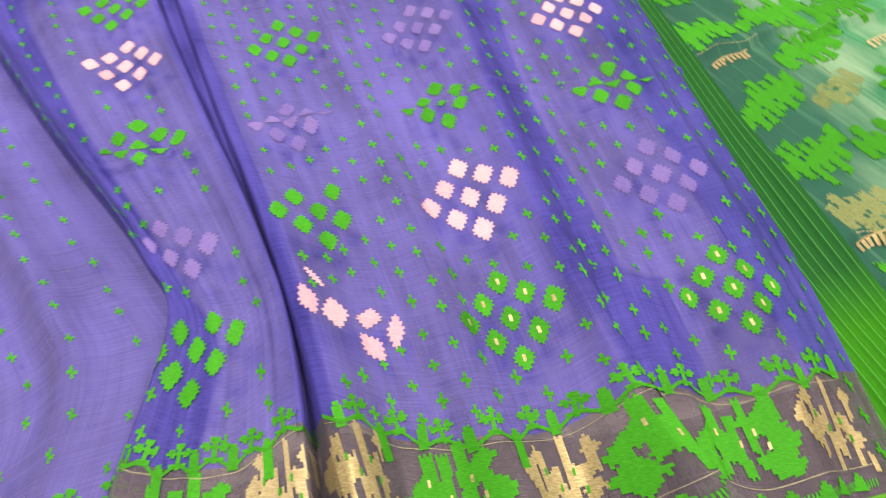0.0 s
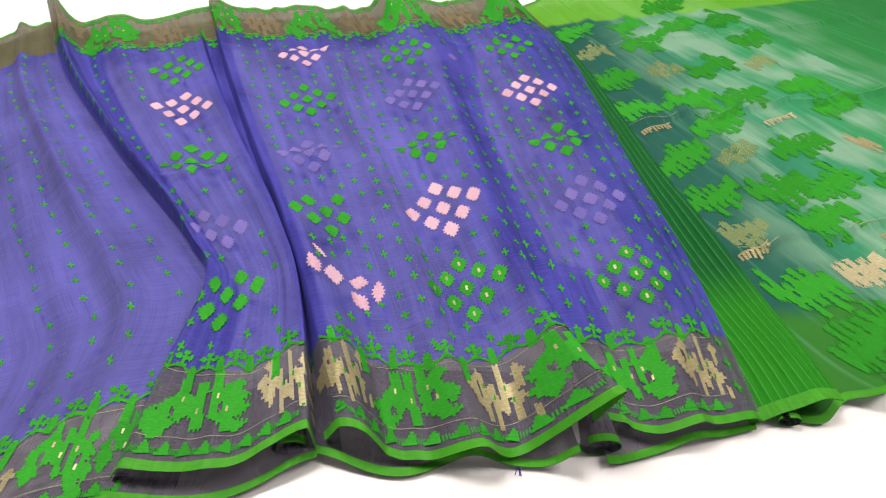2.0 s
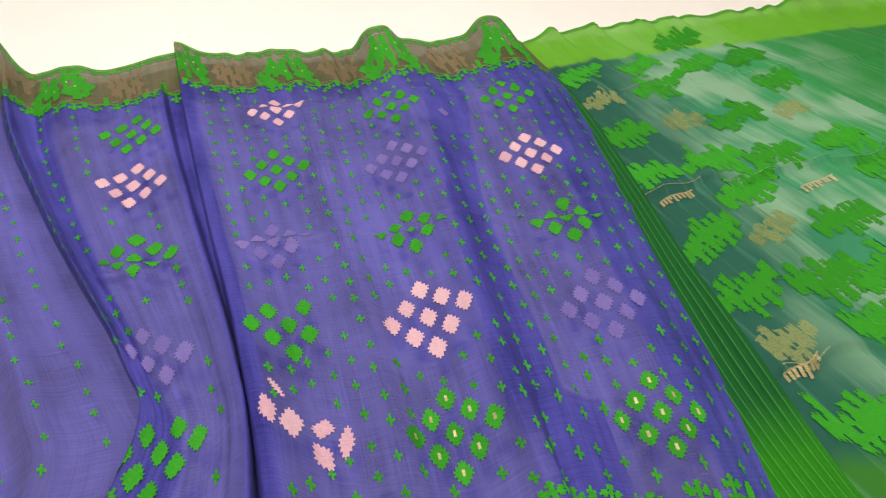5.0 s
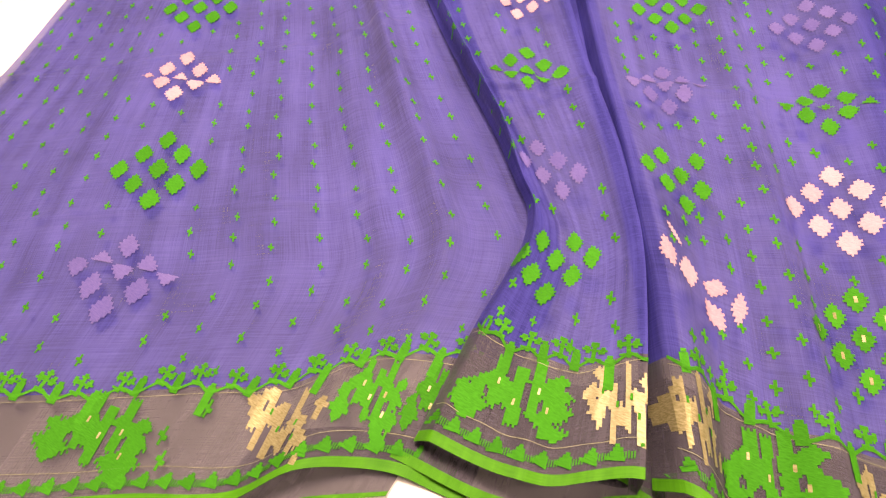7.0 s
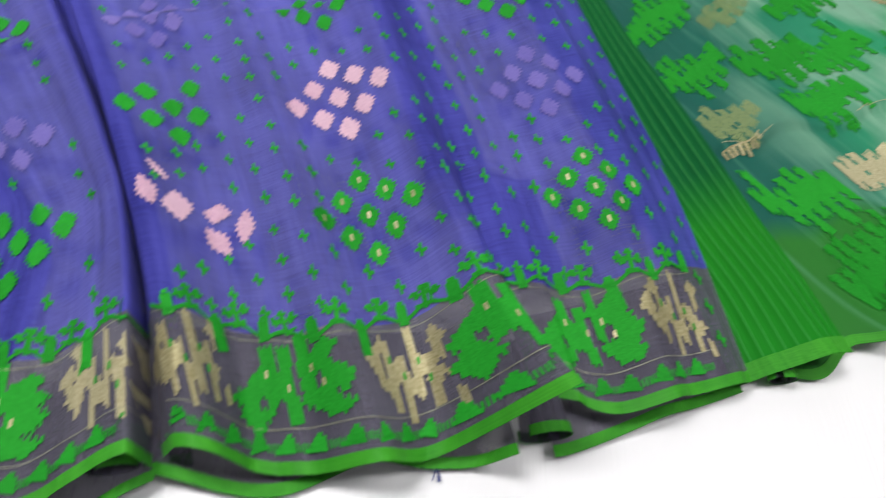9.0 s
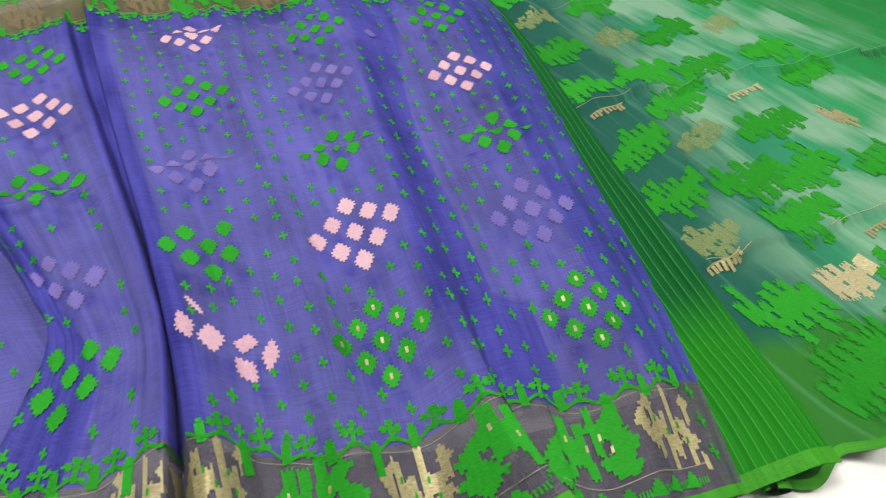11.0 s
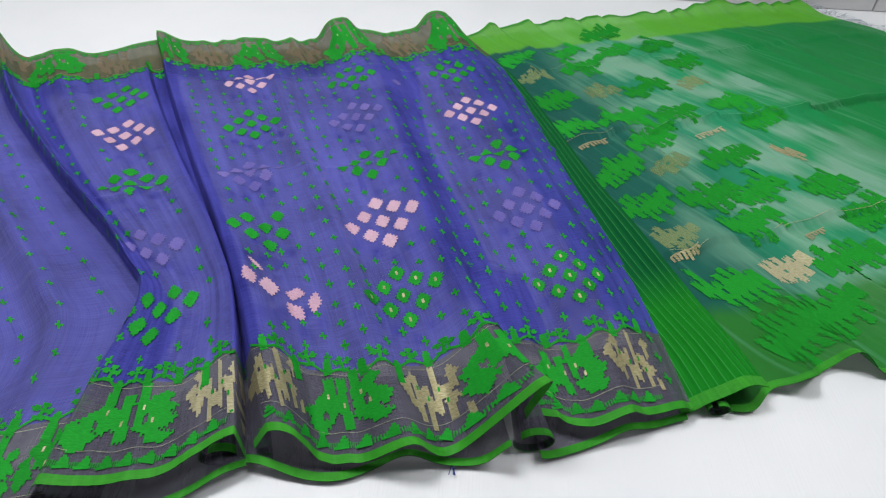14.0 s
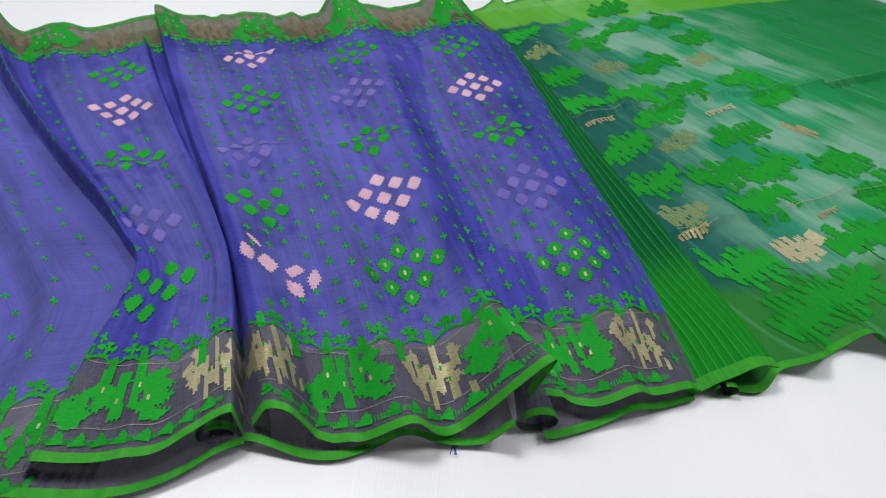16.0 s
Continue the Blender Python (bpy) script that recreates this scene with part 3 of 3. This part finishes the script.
under_fold(main, lambda b: 0.47 + 0.17 * b, lambda b: 0.60 + 0.13 * b + 0.02 * np.sin(9 * b), (0.20, 0.90))
under_fold(main, lambda b: 0.565 + 0.0 * b, lambda b: 0.72 + 0.0 * b, (0.105, 0.215))
# added only to deepen the shade in the pleat's valley and the crease
under_fold(pleat, lambda b: 0.05 + 0.0 * b, lambda b: 0.30 + 0.08 * b, (0.22, 0.88))
under_fold(pleat, lambda b: 0.85 + 0.0 * b, lambda b: 0.96 + 0.0 * b, (0.10, 0.92))
under_fold(main, lambda b: 0.0 * b, lambda b: 0.035 + 0.0 * b, (0.10, 0.92))
strip_cloth = strip.sheet("pleated_strip", STRIP, saree, 130, 120, label="striped green silk strip")
strip.sheet("hem_edging", EDGE, strip_cloth, 60, 2, b=(0.0, 0.014), up=0.0012, label="leaf green hem edging")
pallu_cloth = pallu.sheet("pallu", PALLU, saree, 300, 200, label="sheer green and white pallu with green motifs")
pallu.sheet("hem_edging", EDGE, pallu_cloth, 300, 2, b=(0.0, 0.0085), up=0.0012, label="leaf green hem edging")
pallu.sheet("hem_edging", EDGE, pallu_cloth, 300, 2, b=(0.992, 1.0), up=0.0015, label="leaf green hem edging")

# the lower layer that shows beneath the near hem
def lower_height(a, b):
    return 0.006 + (0.016 * bell(a, 0.36, 0.05) + 0.040 * bell(a, 0.575, 0.045) + 0.012 * bell(a, 0.84, 0.05)) * np.exp(-b / 0.6) + 0.010 * bell(a, 0.05, 0.06)


lower = Panel(curve((-0.09, 0.262), (-0.12, 0.42)), curve((0.565, 0.40), (0.54, 0.56)),
              curve((-0.09, 0.262), (0.05, 0.250), (0.13, 0.283), (0.20, 0.287), (0.31, 0.30), (0.46, 0.358), (0.565, 0.40)),
              curve((-0.12, 0.42), (0.2, 0.45), (0.54, 0.56)), lower_height)
lower_left = Panel(curve((-0.36, 0.155), (-0.36, 0.33)), curve((-0.075, 0.255), (-0.11, 0.40)), curve((-0.36, 0.155), (-0.2, 0.175), (-0.075, 0.255)),
                   curve((-0.36, 0.33), (-0.22, 0.35), (-0.11, 0.40)), lambda a, b: 0.010 + 0.008 * bell(a, 0.9, 0.12))
lower_mid = Panel(curve((-0.53, 0.0), (-0.52, 0.10)), curve((-0.34, 0.115), (-0.34, 0.2)), curve((-0.53, 0.0), (-0.47, 0.016), (-0.42, 0.058), (-0.34, 0.115)),
                  curve((-0.52, 0.10), (-0.43, 0.16), (-0.34, 0.2)), lambda a, b: 0.004 + 0.004 * bell(a, 0.5, 0.2))
for p in (lower, lower_left, lower_mid):
    for span in ((0.0, 0.565), (0.635, 1.0)) if p is lower else ((0.0, 1.0),):
        under = p.sheet("under_layer", GAUZE, saree, 80, 24, a=span, label="grey lower layer of the border")
        p.sheet("hem_edging", EDGE, under, 80, 2, a=span, b=(0.0, 0.075), up=0.0012, label="leaf green hem edging")

# ---- woven motifs ----
taken = []


def cluster(panel, cloth_part, x, y, material, turn=0.0, size=1.0, centre_dot=False, drop=(), tuck=None, squeeze=1.0):
    """Nine diamonds in a lozenge; a tuck across it takes up part of the cloth."""
    taken.append((x, y, 0.105 * size))
    ab = panel.locate(x, y)

    def tucked(u, v):
        if tuck is not None:
            v = v - 0.016 * math.tanh((v - tuck + 0.12 * u) / 0.014)
        return u * squeeze, v

    for i in (-1, 0, 1):
        for j in (-1, 0, 1):
            if (i, j) in drop:
                continue
            p, q = 0.0290 * size * (i - j), -0.0305 * size * (i + j)
            w, h = 0.0130 * size * random.uniform(0.92, 1.08), 0.0205 * size * random.uniform(0.94, 1.06)
            shape = [tucked(u + p, v + q) for u, v in diamond(w, h)]
            piece, _ = panel.motif("diamond_motif", shape, material, cloth_part, None, turn, 0.0016, ab)
            if centre_dot:
                speck = [(u + p, v + q) for u, v in quad(-0.002, 0.002, -0.005, 0.005)]
                panel.motif("gold_speck", speck, GOLD, piece, None, turn, 0.0021, ab)


cluster(main, main_cloth, 0.031, 0.798, PINK, -2, 1.06)
cluster(main, main_cloth, 0.097, 0.590, GREEN, -2, 0.97, True)
cluster(main, main_cloth, 0.390, 0.654, GREEN, -2, 0.9, True)
cluster(main, main_cloth, 0.326, 0.865, LILAC, -2)
cluster(main, main_cloth, 0.271, 1.076, GREEN, -2, tuck=0.012)
cluster(main, main_cloth, 0.193, 1.303, PINK, -2)
cluster(main, main_cloth, 0.127, 1.550, GREEN, -2)
cluster(main, main_cloth, -0.033, 1.009, GREEN, -2, tuck=0.0)
cluster(main, main_cloth, -0.103, 1.231, LILAC, -2)
cluster(main, main_cloth, -0.158, 1.456, GREEN, -2)
cluster(main, main_cloth, -0.026, 1.448, LILAC, -2, 0.9, drop=[(i, j) for i in (-1, 0, 1) for j in (-1, 0, 1) if i or j])
cluster(main, main_cloth, -0.197, 0.749, GREEN, -2, drop=((-1, -1), (1, -1)))
cluster(main, main_cloth, -0.284, 0.935, LILAC, -2, tuck=0.015)
cluster(main, main_cloth, -0.359, 1.168, GREEN, -2)
cluster(main, main_cloth, -0.439, 1.403, PINK, -2, tuck=0.02)
cluster(pleat, pleat_cloth, -0.297, 0.500, GREEN, 0, 0.97, drop=((-1, -1),), squeeze=0.9)
cluster(pleat, pleat_cloth, -0.373, 0.669, LILAC, -10, 1.0, drop=((-1, -1), (0, -1), (1, -1)))
cluster(pleat, pleat_cloth, -0.522, 0.860, GREEN, -14, 1.05, tuck=-0.02)
cluster(pleat, pleat_cloth, -0.641, 1.072, PINK, -18)
cluster(pleat, pleat_cloth, -0.742, 1.257, GREEN, -18)
cluster(left, left_cloth, -1.127, 0.561, PINK, 0, 1.12, tuck=-0.01)
cluster(left, left_cloth, -0.980, 0.360, GREEN, 0, 1.15)
cluster(left, left_cloth, -0.865, 0.170, LILAC, 0, 1.2, tuck=0.02)
cluster(left, left_cloth, -1.256, 0.748, GREEN, 0, 1.12)

# a pink cluster crumpled beside the crease
taken.append((-0.115, 0.553, 0.07))
crumpled = main.locate(-0.115, 0.553)
for p, q, w, h, lean in ((-0.044, 0.040, 0.011, 0.026, 8), (-0.014, 0.018, 0.016, 0.025, 0), (0.028, 0.006, 0.016, 0.015, -25), (0.022, -0.036, 0.011, 0.026, 24), (0.056, -0.026, 0.010, 0.026, -14), (-0.026, 0.078, 0.003, 0.020, 26)):
    c, s = math.cos(radians(lean)), math.sin(radians(lean))
    main.motif("diamond_motif", [(p + u * c - v * s, q + u * s + v * c) for u, v in diamond(w, h)], PINK, main_cloth, None, 0, 0.0016, crumpled)


def dots(panel, cloth_part, span, wide_step, tall_step, size=1.0):
    """Little crosses in staggered columns along the warp."""
    made = 0
    wide = np.linalg.norm(panel.plan(1, 0.4) - panel.plan(0, 0.4))
    tall = np.linalg.norm(panel.plan(0.5, 1) - panel.plan(0.5, 0))
    cols, rows = int(wide / wide_step), int(tall / tall_step)
    for i in range(cols):
        for k in range(rows):
            a, b = (i + 0.5) / cols, LOW + 0.015 + (HIGH - LOW) * (k + 0.5 * (i % 2)) / rows
            a, b = a + random.uniform(-1, 1) * 0.10 / cols, b + random.uniform(-1, 1) * 0.10 / rows
            if not (span[0] < a < span[1]) or b > HIGH - 0.01:
                continue
            x, y = panel.plan(a, b)
            if any(abs((x - cx) * 0.9 + (y - cy) * 0.4) / r + abs((y - cy) * 0.9 - (x - cx) * 0.4) / (0.9 * r) < 1.0 for cx, cy, r in taken):
                continue
            piece, _ = panel.motif("dot_motif", cross(0.0058 * size * random.uniform(0.85, 1.15), 0.0096 * size * random.uniform(0.85, 1.2)), GREEN, cloth_part, None, random.uniform(-6, 6), 0.0010, (a, b))
            made += 1
    return made


dots(main, main_cloth, (0.03, 0.985), 0.035, 0.061)
dots(pleat, pleat_cloth, (0.05, 0.84), 0.052, 0.062)
dots(left, left_cloth, (0.01, 0.93), 0.060, 0.063, 0.88)


def ribbon(panel, name, cloth_part, material, span, line, half, up, label=""):
    """A narrow woven line along the hem; line gives its b for each a."""
    t = np.linspace(*span, 700)
    b = line(t)
    pts = np.concatenate([panel.at(t, b - half, up), panel.at(t, b + half, up)])
    return mesh_object(name, pts, [(i, i + 1, i + 701, i + 700) for i in range(699)], material, cloth_part, label, smooth=False)


def border(panel, cloth_part, span, figures, seed, near=True):
    """Vine with sprigs, thread lines, large figures and a row of small plants on a border."""
    rng = random.Random(seed)
    length = np.linalg.norm(np.diff(panel.plan(np.linspace(0, 1, 40), np.full(40, 0.0 if near else 1.0)), axis=0), axis=1).sum()
    inner, outer = (LOW, 0.0185) if near else (HIGH, 0.9815)
    sign = 1 if near else -1

    def sag(t):
        return inner + sign * (0.0034 * np.cos(2 * np.pi * t * length / 0.05) + 0.003 * np.sin(2 * np.pi * t * length / 0.19 + seed))

    ribbon(panel, "vine", cloth_part, GREEN, span, sag, 0.0016, 0.0018, "thin green woven vine")
    ribbon(panel, "thread_line", cloth_part, PALE_GOLD, span, lambda t: inner - sign * 0.0062 + 0.0006 * np.sin(t * 40), 0.00025, 0.0014, "fine pale gold thread line")
    ribbon(panel, "thread_line", cloth_part, PALE_GOLD, span, lambda t: outer + sign * 0.0105 + 0.0006 * np.sin(t * 33), 0.00025, 0.0014, "fine pale gold thread line")
    k = round(length / 0.05)
    for i in range(k + 1):
        t = i * 0.05 / length
        if span[0] < t < span[1]:
            panel.motif("sprig", [(u, sign * v) for u, v in sprig(0.0145, rng.uniform(0.027, 0.033))], GREEN, cloth_part, None, rng.uniform(-8, 8), 0.0016, (t, float(sag(t))))
        t += 0.025 / length
        if span[0] < t < span[1]:
            lo, hi = (-0.034, 0.008) if i % 3 == 1 else (-0.006, 0.020)
            stub = [(u, sign * v) for u, v in quad(-0.0058, 0.0058, lo, hi) + quad(-0.0036, 0.0036, hi, hi + 0.005)]
            panel.motif("leaf_bar", stub, GREEN, cloth_part, None, rng.uniform(-5, 5), 0.0016, (t, float(sag(t))))
    k = round(length / 0.029)
    pickets = []
    for i in range(k):
        t = (i + 0.5) / k
        if not span[0] < t < span[1]:
            continue
        plant = quad(-0.0115, 0.0085, -0.0085, -0.004) + quad(-0.0075, 0.0075, -0.004, 0.002) + quad(-0.0045, 0.0065, 0.002, 0.007) + quad(-0.002, 0.003, 0.007, 0.011)
        panel.motif("small_plant", [(u, sign * v) for u, v in plant], GREEN, cloth_part, None, rng.uniform(-12, 12), 0.0016, (t, outer))
        pickets += [(t + (0.5 + d) / k, rng.uniform(0.7, 1.3)) for d in (-0.16, -0.05, 0.06, 0.17)]
    pts, faces = [], []
    for t, tall in pickets:
        for da, db in ((-1, -0.0045), (1, -0.0045), (1, -0.001 + 0.002 * tall), (-1, -0.001 + 0.002 * tall)):
            pts.append((t + da * 0.0008 / length, outer + sign * db))
        faces.append(tuple(range(len(pts) - 4, len(pts))))
    arr = np.array(pts)
    tagged(mesh_object("stitching", panel.at(arr[:, 0], arr[:, 1], 0.0015), faces, GREEN, cloth_part, smooth=False), "row of fine green stitches", kind="stuff")
    for t, gold, w in figures:
        h = 0.053 if near else 0.090
        place = (t, (inner + outer) / 2 + sign * 0.002)
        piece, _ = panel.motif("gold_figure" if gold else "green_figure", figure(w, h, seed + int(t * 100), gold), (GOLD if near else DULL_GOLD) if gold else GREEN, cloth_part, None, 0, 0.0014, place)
        for p, q in ((-0.34, 0.25), (0.02, -0.1), (0.40, 0.15), (0.58, -0.3)):
            p, q = (p + rng.uniform(-0.04, 0.04)) * w, (q + rng.uniform(-0.1, 0.1)) * h
            panel.motif("speck", [(u + p, v + q) for u, v in quad(-0.0015, 0.0015, -0.0042, 0.0042)], GREEN if gold else GOLD, piece, None, 0, 0.0022, place)


border(main, main_cloth, (0.01, 0.93), ((0.050, True, 0.038), (0.21, False, 0.060), (0.39, True, 0.047), (0.535, False, 0.058), (0.715, False, 0.056), (0.87, True, 0.044)), 5)
border(pleat, pleat_cloth, (0.02, 0.98), ((0.32, False, 0.076), (0.75, True, 0.042)), 9)
border(left, left_cloth, (0.02, 0.97), ((0.20, False, 0.08), (0.52, False, 0.075), (0.735, True, 0.056), (0.845, False, 0.045), (0.92, False, 0.035)), 13)
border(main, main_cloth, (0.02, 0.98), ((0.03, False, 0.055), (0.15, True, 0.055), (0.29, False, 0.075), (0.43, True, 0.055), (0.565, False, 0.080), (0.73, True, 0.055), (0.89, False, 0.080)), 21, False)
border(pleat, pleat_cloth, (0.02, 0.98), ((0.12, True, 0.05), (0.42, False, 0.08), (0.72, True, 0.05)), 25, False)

# green dots down the plain end of the near border
for b in (0.035, 0.062, 0.088):
    main.motif("dot_motif", cross(0.006, 0.011), GREEN, main_cloth, None, 8, 0.0014, (0.955, b))
for a, b in ((0.60, 0.055), (0.635, 0.078), (0.615, 0.034)):
    left.motif("dot_motif", cross(0.007, 0.013), GREEN, left_cloth, None, 0, 0.0014, (a, b))

for i, (x, y) in enumerate(((0.424, 1.478), (0.458, 1.304), (0.722, 1.602), (0.869, 1.815), (0.95, 1.52), (0.613, 1.382), (0.757, 1.42), (0.816, 1.955), (0.541, 1.73), (0.669, 1.87), (0.563, 1.11), (0.61, 0.968),
                            (0.86, 1.215), (0.765, 1.02), (0.89, 1.065), (1.06, 1.10), (0.825, 0.918), (0.726, 0.708), (0.795, 0.60), (0.893, 0.655), (0.99, 0.825), (1.11, 0.99), (1.022, 1.44), (0.675, 1.285), (0.32, 1.77), (0.495, 1.84), (0.632, 2.03), (1.08, 0.70), (1.20, 0.86))):
    pallu.motif("bush_motif", bush(random.uniform(0.074, 0.088), random.uniform(0.056, 0.070), 40 + i), GREEN, pallu_cloth, (x, y), 18 + random.uniform(-7, 7), 0.0012)
for i, (x, y) in enumerate(((1.017, 1.25), (0.855, 0.773), (0.652, 0.845), (0.70, 1.16), (0.381, 1.63), (0.585, 1.56), (0.876, 1.66))):
    pallu.motif("gold_bush_motif", bush(0.036 if i == 0 else 0.058, 0.050, 80 + i), FAINT_GOLD if i > 1 else GOLD, pallu_cloth, (x, y), 18 + random.uniform(-7, 7), 0.0010)

for x, y, n in ((0.515, 1.242, 9), (0.655, 0.80, 8), (0.957, 0.912, 6), (0.84, 1.335, 9)):
    bars = []
    for i in range(n):
        p = (i - n / 2) * 0.0105 + random.uniform(-0.002, 0.002)
        bars += quad(p - 0.0034, p + 0.0034, -random.uniform(0.008, 0.022), 0.0)
    bars += flat(quad(-n * 0.0055 + k * n * 0.0021, -n * 0.0055 + (k + 1) * n * 0.0021, 0.0, 0.003) for k in range(5))
    pallu.motif("gold_fringe", bars, GOLD, pallu_cloth, (x, y), 13 + random.uniform(-3, 3), 0.002)


# gold picks woven across the pallu and their short loose ends
for b0, slope, a0, a1, material in ((0.512, 0.01, 0.03, 0.12, GOLD), (0.512, 0.01, 0.20, 0.75, PALE_THREAD), (0.207, 0.075, 0.07, 0.13, GOLD), (0.207, 0.075, 0.22, 0.40, GOLD), (0.772, 0.02, 0.10, 0.60, PALE_THREAD)):
    t = np.linspace(a0, a1, 121)
    line = b0 + slope * t
    pts = np.concatenate([pallu.at(t, line + 0.0002, 0.0014), pallu.at(t, line + 0.0009, 0.0014)])
    seam = mesh_object("seam", pts, [(i, i + 1, i + 122, i + 121) for i in range(120)], material, pallu_cloth, "fine woven line across the pallu")
    if a1 > 0.7:
        ends, mid = [], 0.60
        for i in range(46):
            p = (i - 23) * 0.0072
            ends += quad(p, p + 0.0014, -random.uniform(0.014, 0.026), 0.0)
        pallu.motif("fringe", ends, DEEP_GREEN, seam, None, 2, 0.0022, (mid, b0 + slope * mid - 0.004))


# ---- rolled turns of cloth at the near hem ----
def roll(x, y, radius, length, turn, twist):
    """An open roll of the border, seen end on, with its green edge."""
    c, s = math.cos(radians(turn)), math.sin(radians(turn))
    for name, material, t0, t1, grow in (("rolled_hem", GAUZE, 0.0, 1.0, 0.0), ("hem_edging", EDGE, 0.0, 0.10, 0.0012)):
        na, nb = 28, 10
        pts, uvs = [], []
        for j in range(nb + 1):
            t = t0 + (t1 - t0) * j / nb
            for i in range(na + 1):
                ang = radians(-200 + 330 * i / na + twist)
                r = (radius * (1 - 0.35 * t) + grow) * (1 - 0.25 * i / na)
                px, pz = r * math.cos(ang) * 1.35, radius + 0.003 + r * math.sin(ang)
                py = t * length
                pts.append((K * x + px * c - py * s, K * y + px * s + py * c, max(pz, 0.002)))
                uvs.append((i / na, t))
        w = na + 1
        faces = [(j * w + i, j * w + i + 1, (j + 1) * w + i + 1, (j + 1) * w + i) for j in range(nb) for i in range(na)]
        mesh_object(name, pts, faces, material, saree, "grey border rolled over at the hem" if grow == 0 else "leaf green hem edging", uvs)


roll(-0.115, 0.262, 0.014, 0.10, 14, 0)
roll(0.325, 0.325, 0.017, 0.09, 10, 20)
roll(0.615, 0.415, 0.010, 0.07, 6, -20)

INK = thread("blue_loose_thread", (0.03, 0.05, 0.22), (0.06, 0.09, 0.35))
tuft_v, tuft_f = [], []
for k in range(6):
    a0 = random.uniform(-0.5, 0.5)
    for i in range(6):
        t = i / 5
        for side in (-1, 1):
            tuft_v.append((K * 0.208 + 0.010 * t * math.sin(a0) + side * 0.0004, K * 0.292 - 0.012 * t, 0.004 + 0.008 * t * (1 - t)))
    base = len(tuft_v) - 12
    tuft_f += [(base + 2 * i, base + 2 * i + 1, base + 2 * i + 3, base + 2 * i + 2) for i in range(5)]
mesh_object("loose_thread", tuft_v, tuft_f, INK, saree, "blue thread ends at the hem")

fringe_v, fringe_f = [], []
for k in range(150):
    b, out, drift, lift = random.uniform(0.62, 0.995), random.uniform(0.03, 0.10), random.uniform(-0.05, 0.05), random.uniform(0.002, 0.014)
    start = pallu.at(1.0, b, 0.002)
    for i in range(7):
        t = i / 6
        x, y = start[0] + out * t * 0.8 + 0.008 * math.sin(6 * t + k), start[1] + 0.3 * out * t + drift * t * t
        z = max(0.0015, start[2] * (1 - t) + lift * math.sin(math.pi * t))
        fringe_v += [(x, y - 0.0006, z), (x, y + 0.0006, z)]
    base = len(fringe_v) - 14
    fringe_f += [(base + 2 * i, base + 2 * i + 1, base + 2 * i + 3, base + 2 * i + 2) for i in range(6)]
tagged(mesh_object("loose_fringe", fringe_v, fringe_f, thread("grey_blue_thread", (0.05, 0.10, 0.16), (0.14, 0.22, 0.32)), pallu_cloth, smooth=False), "loose grey-blue warp ends", kind="stuff")
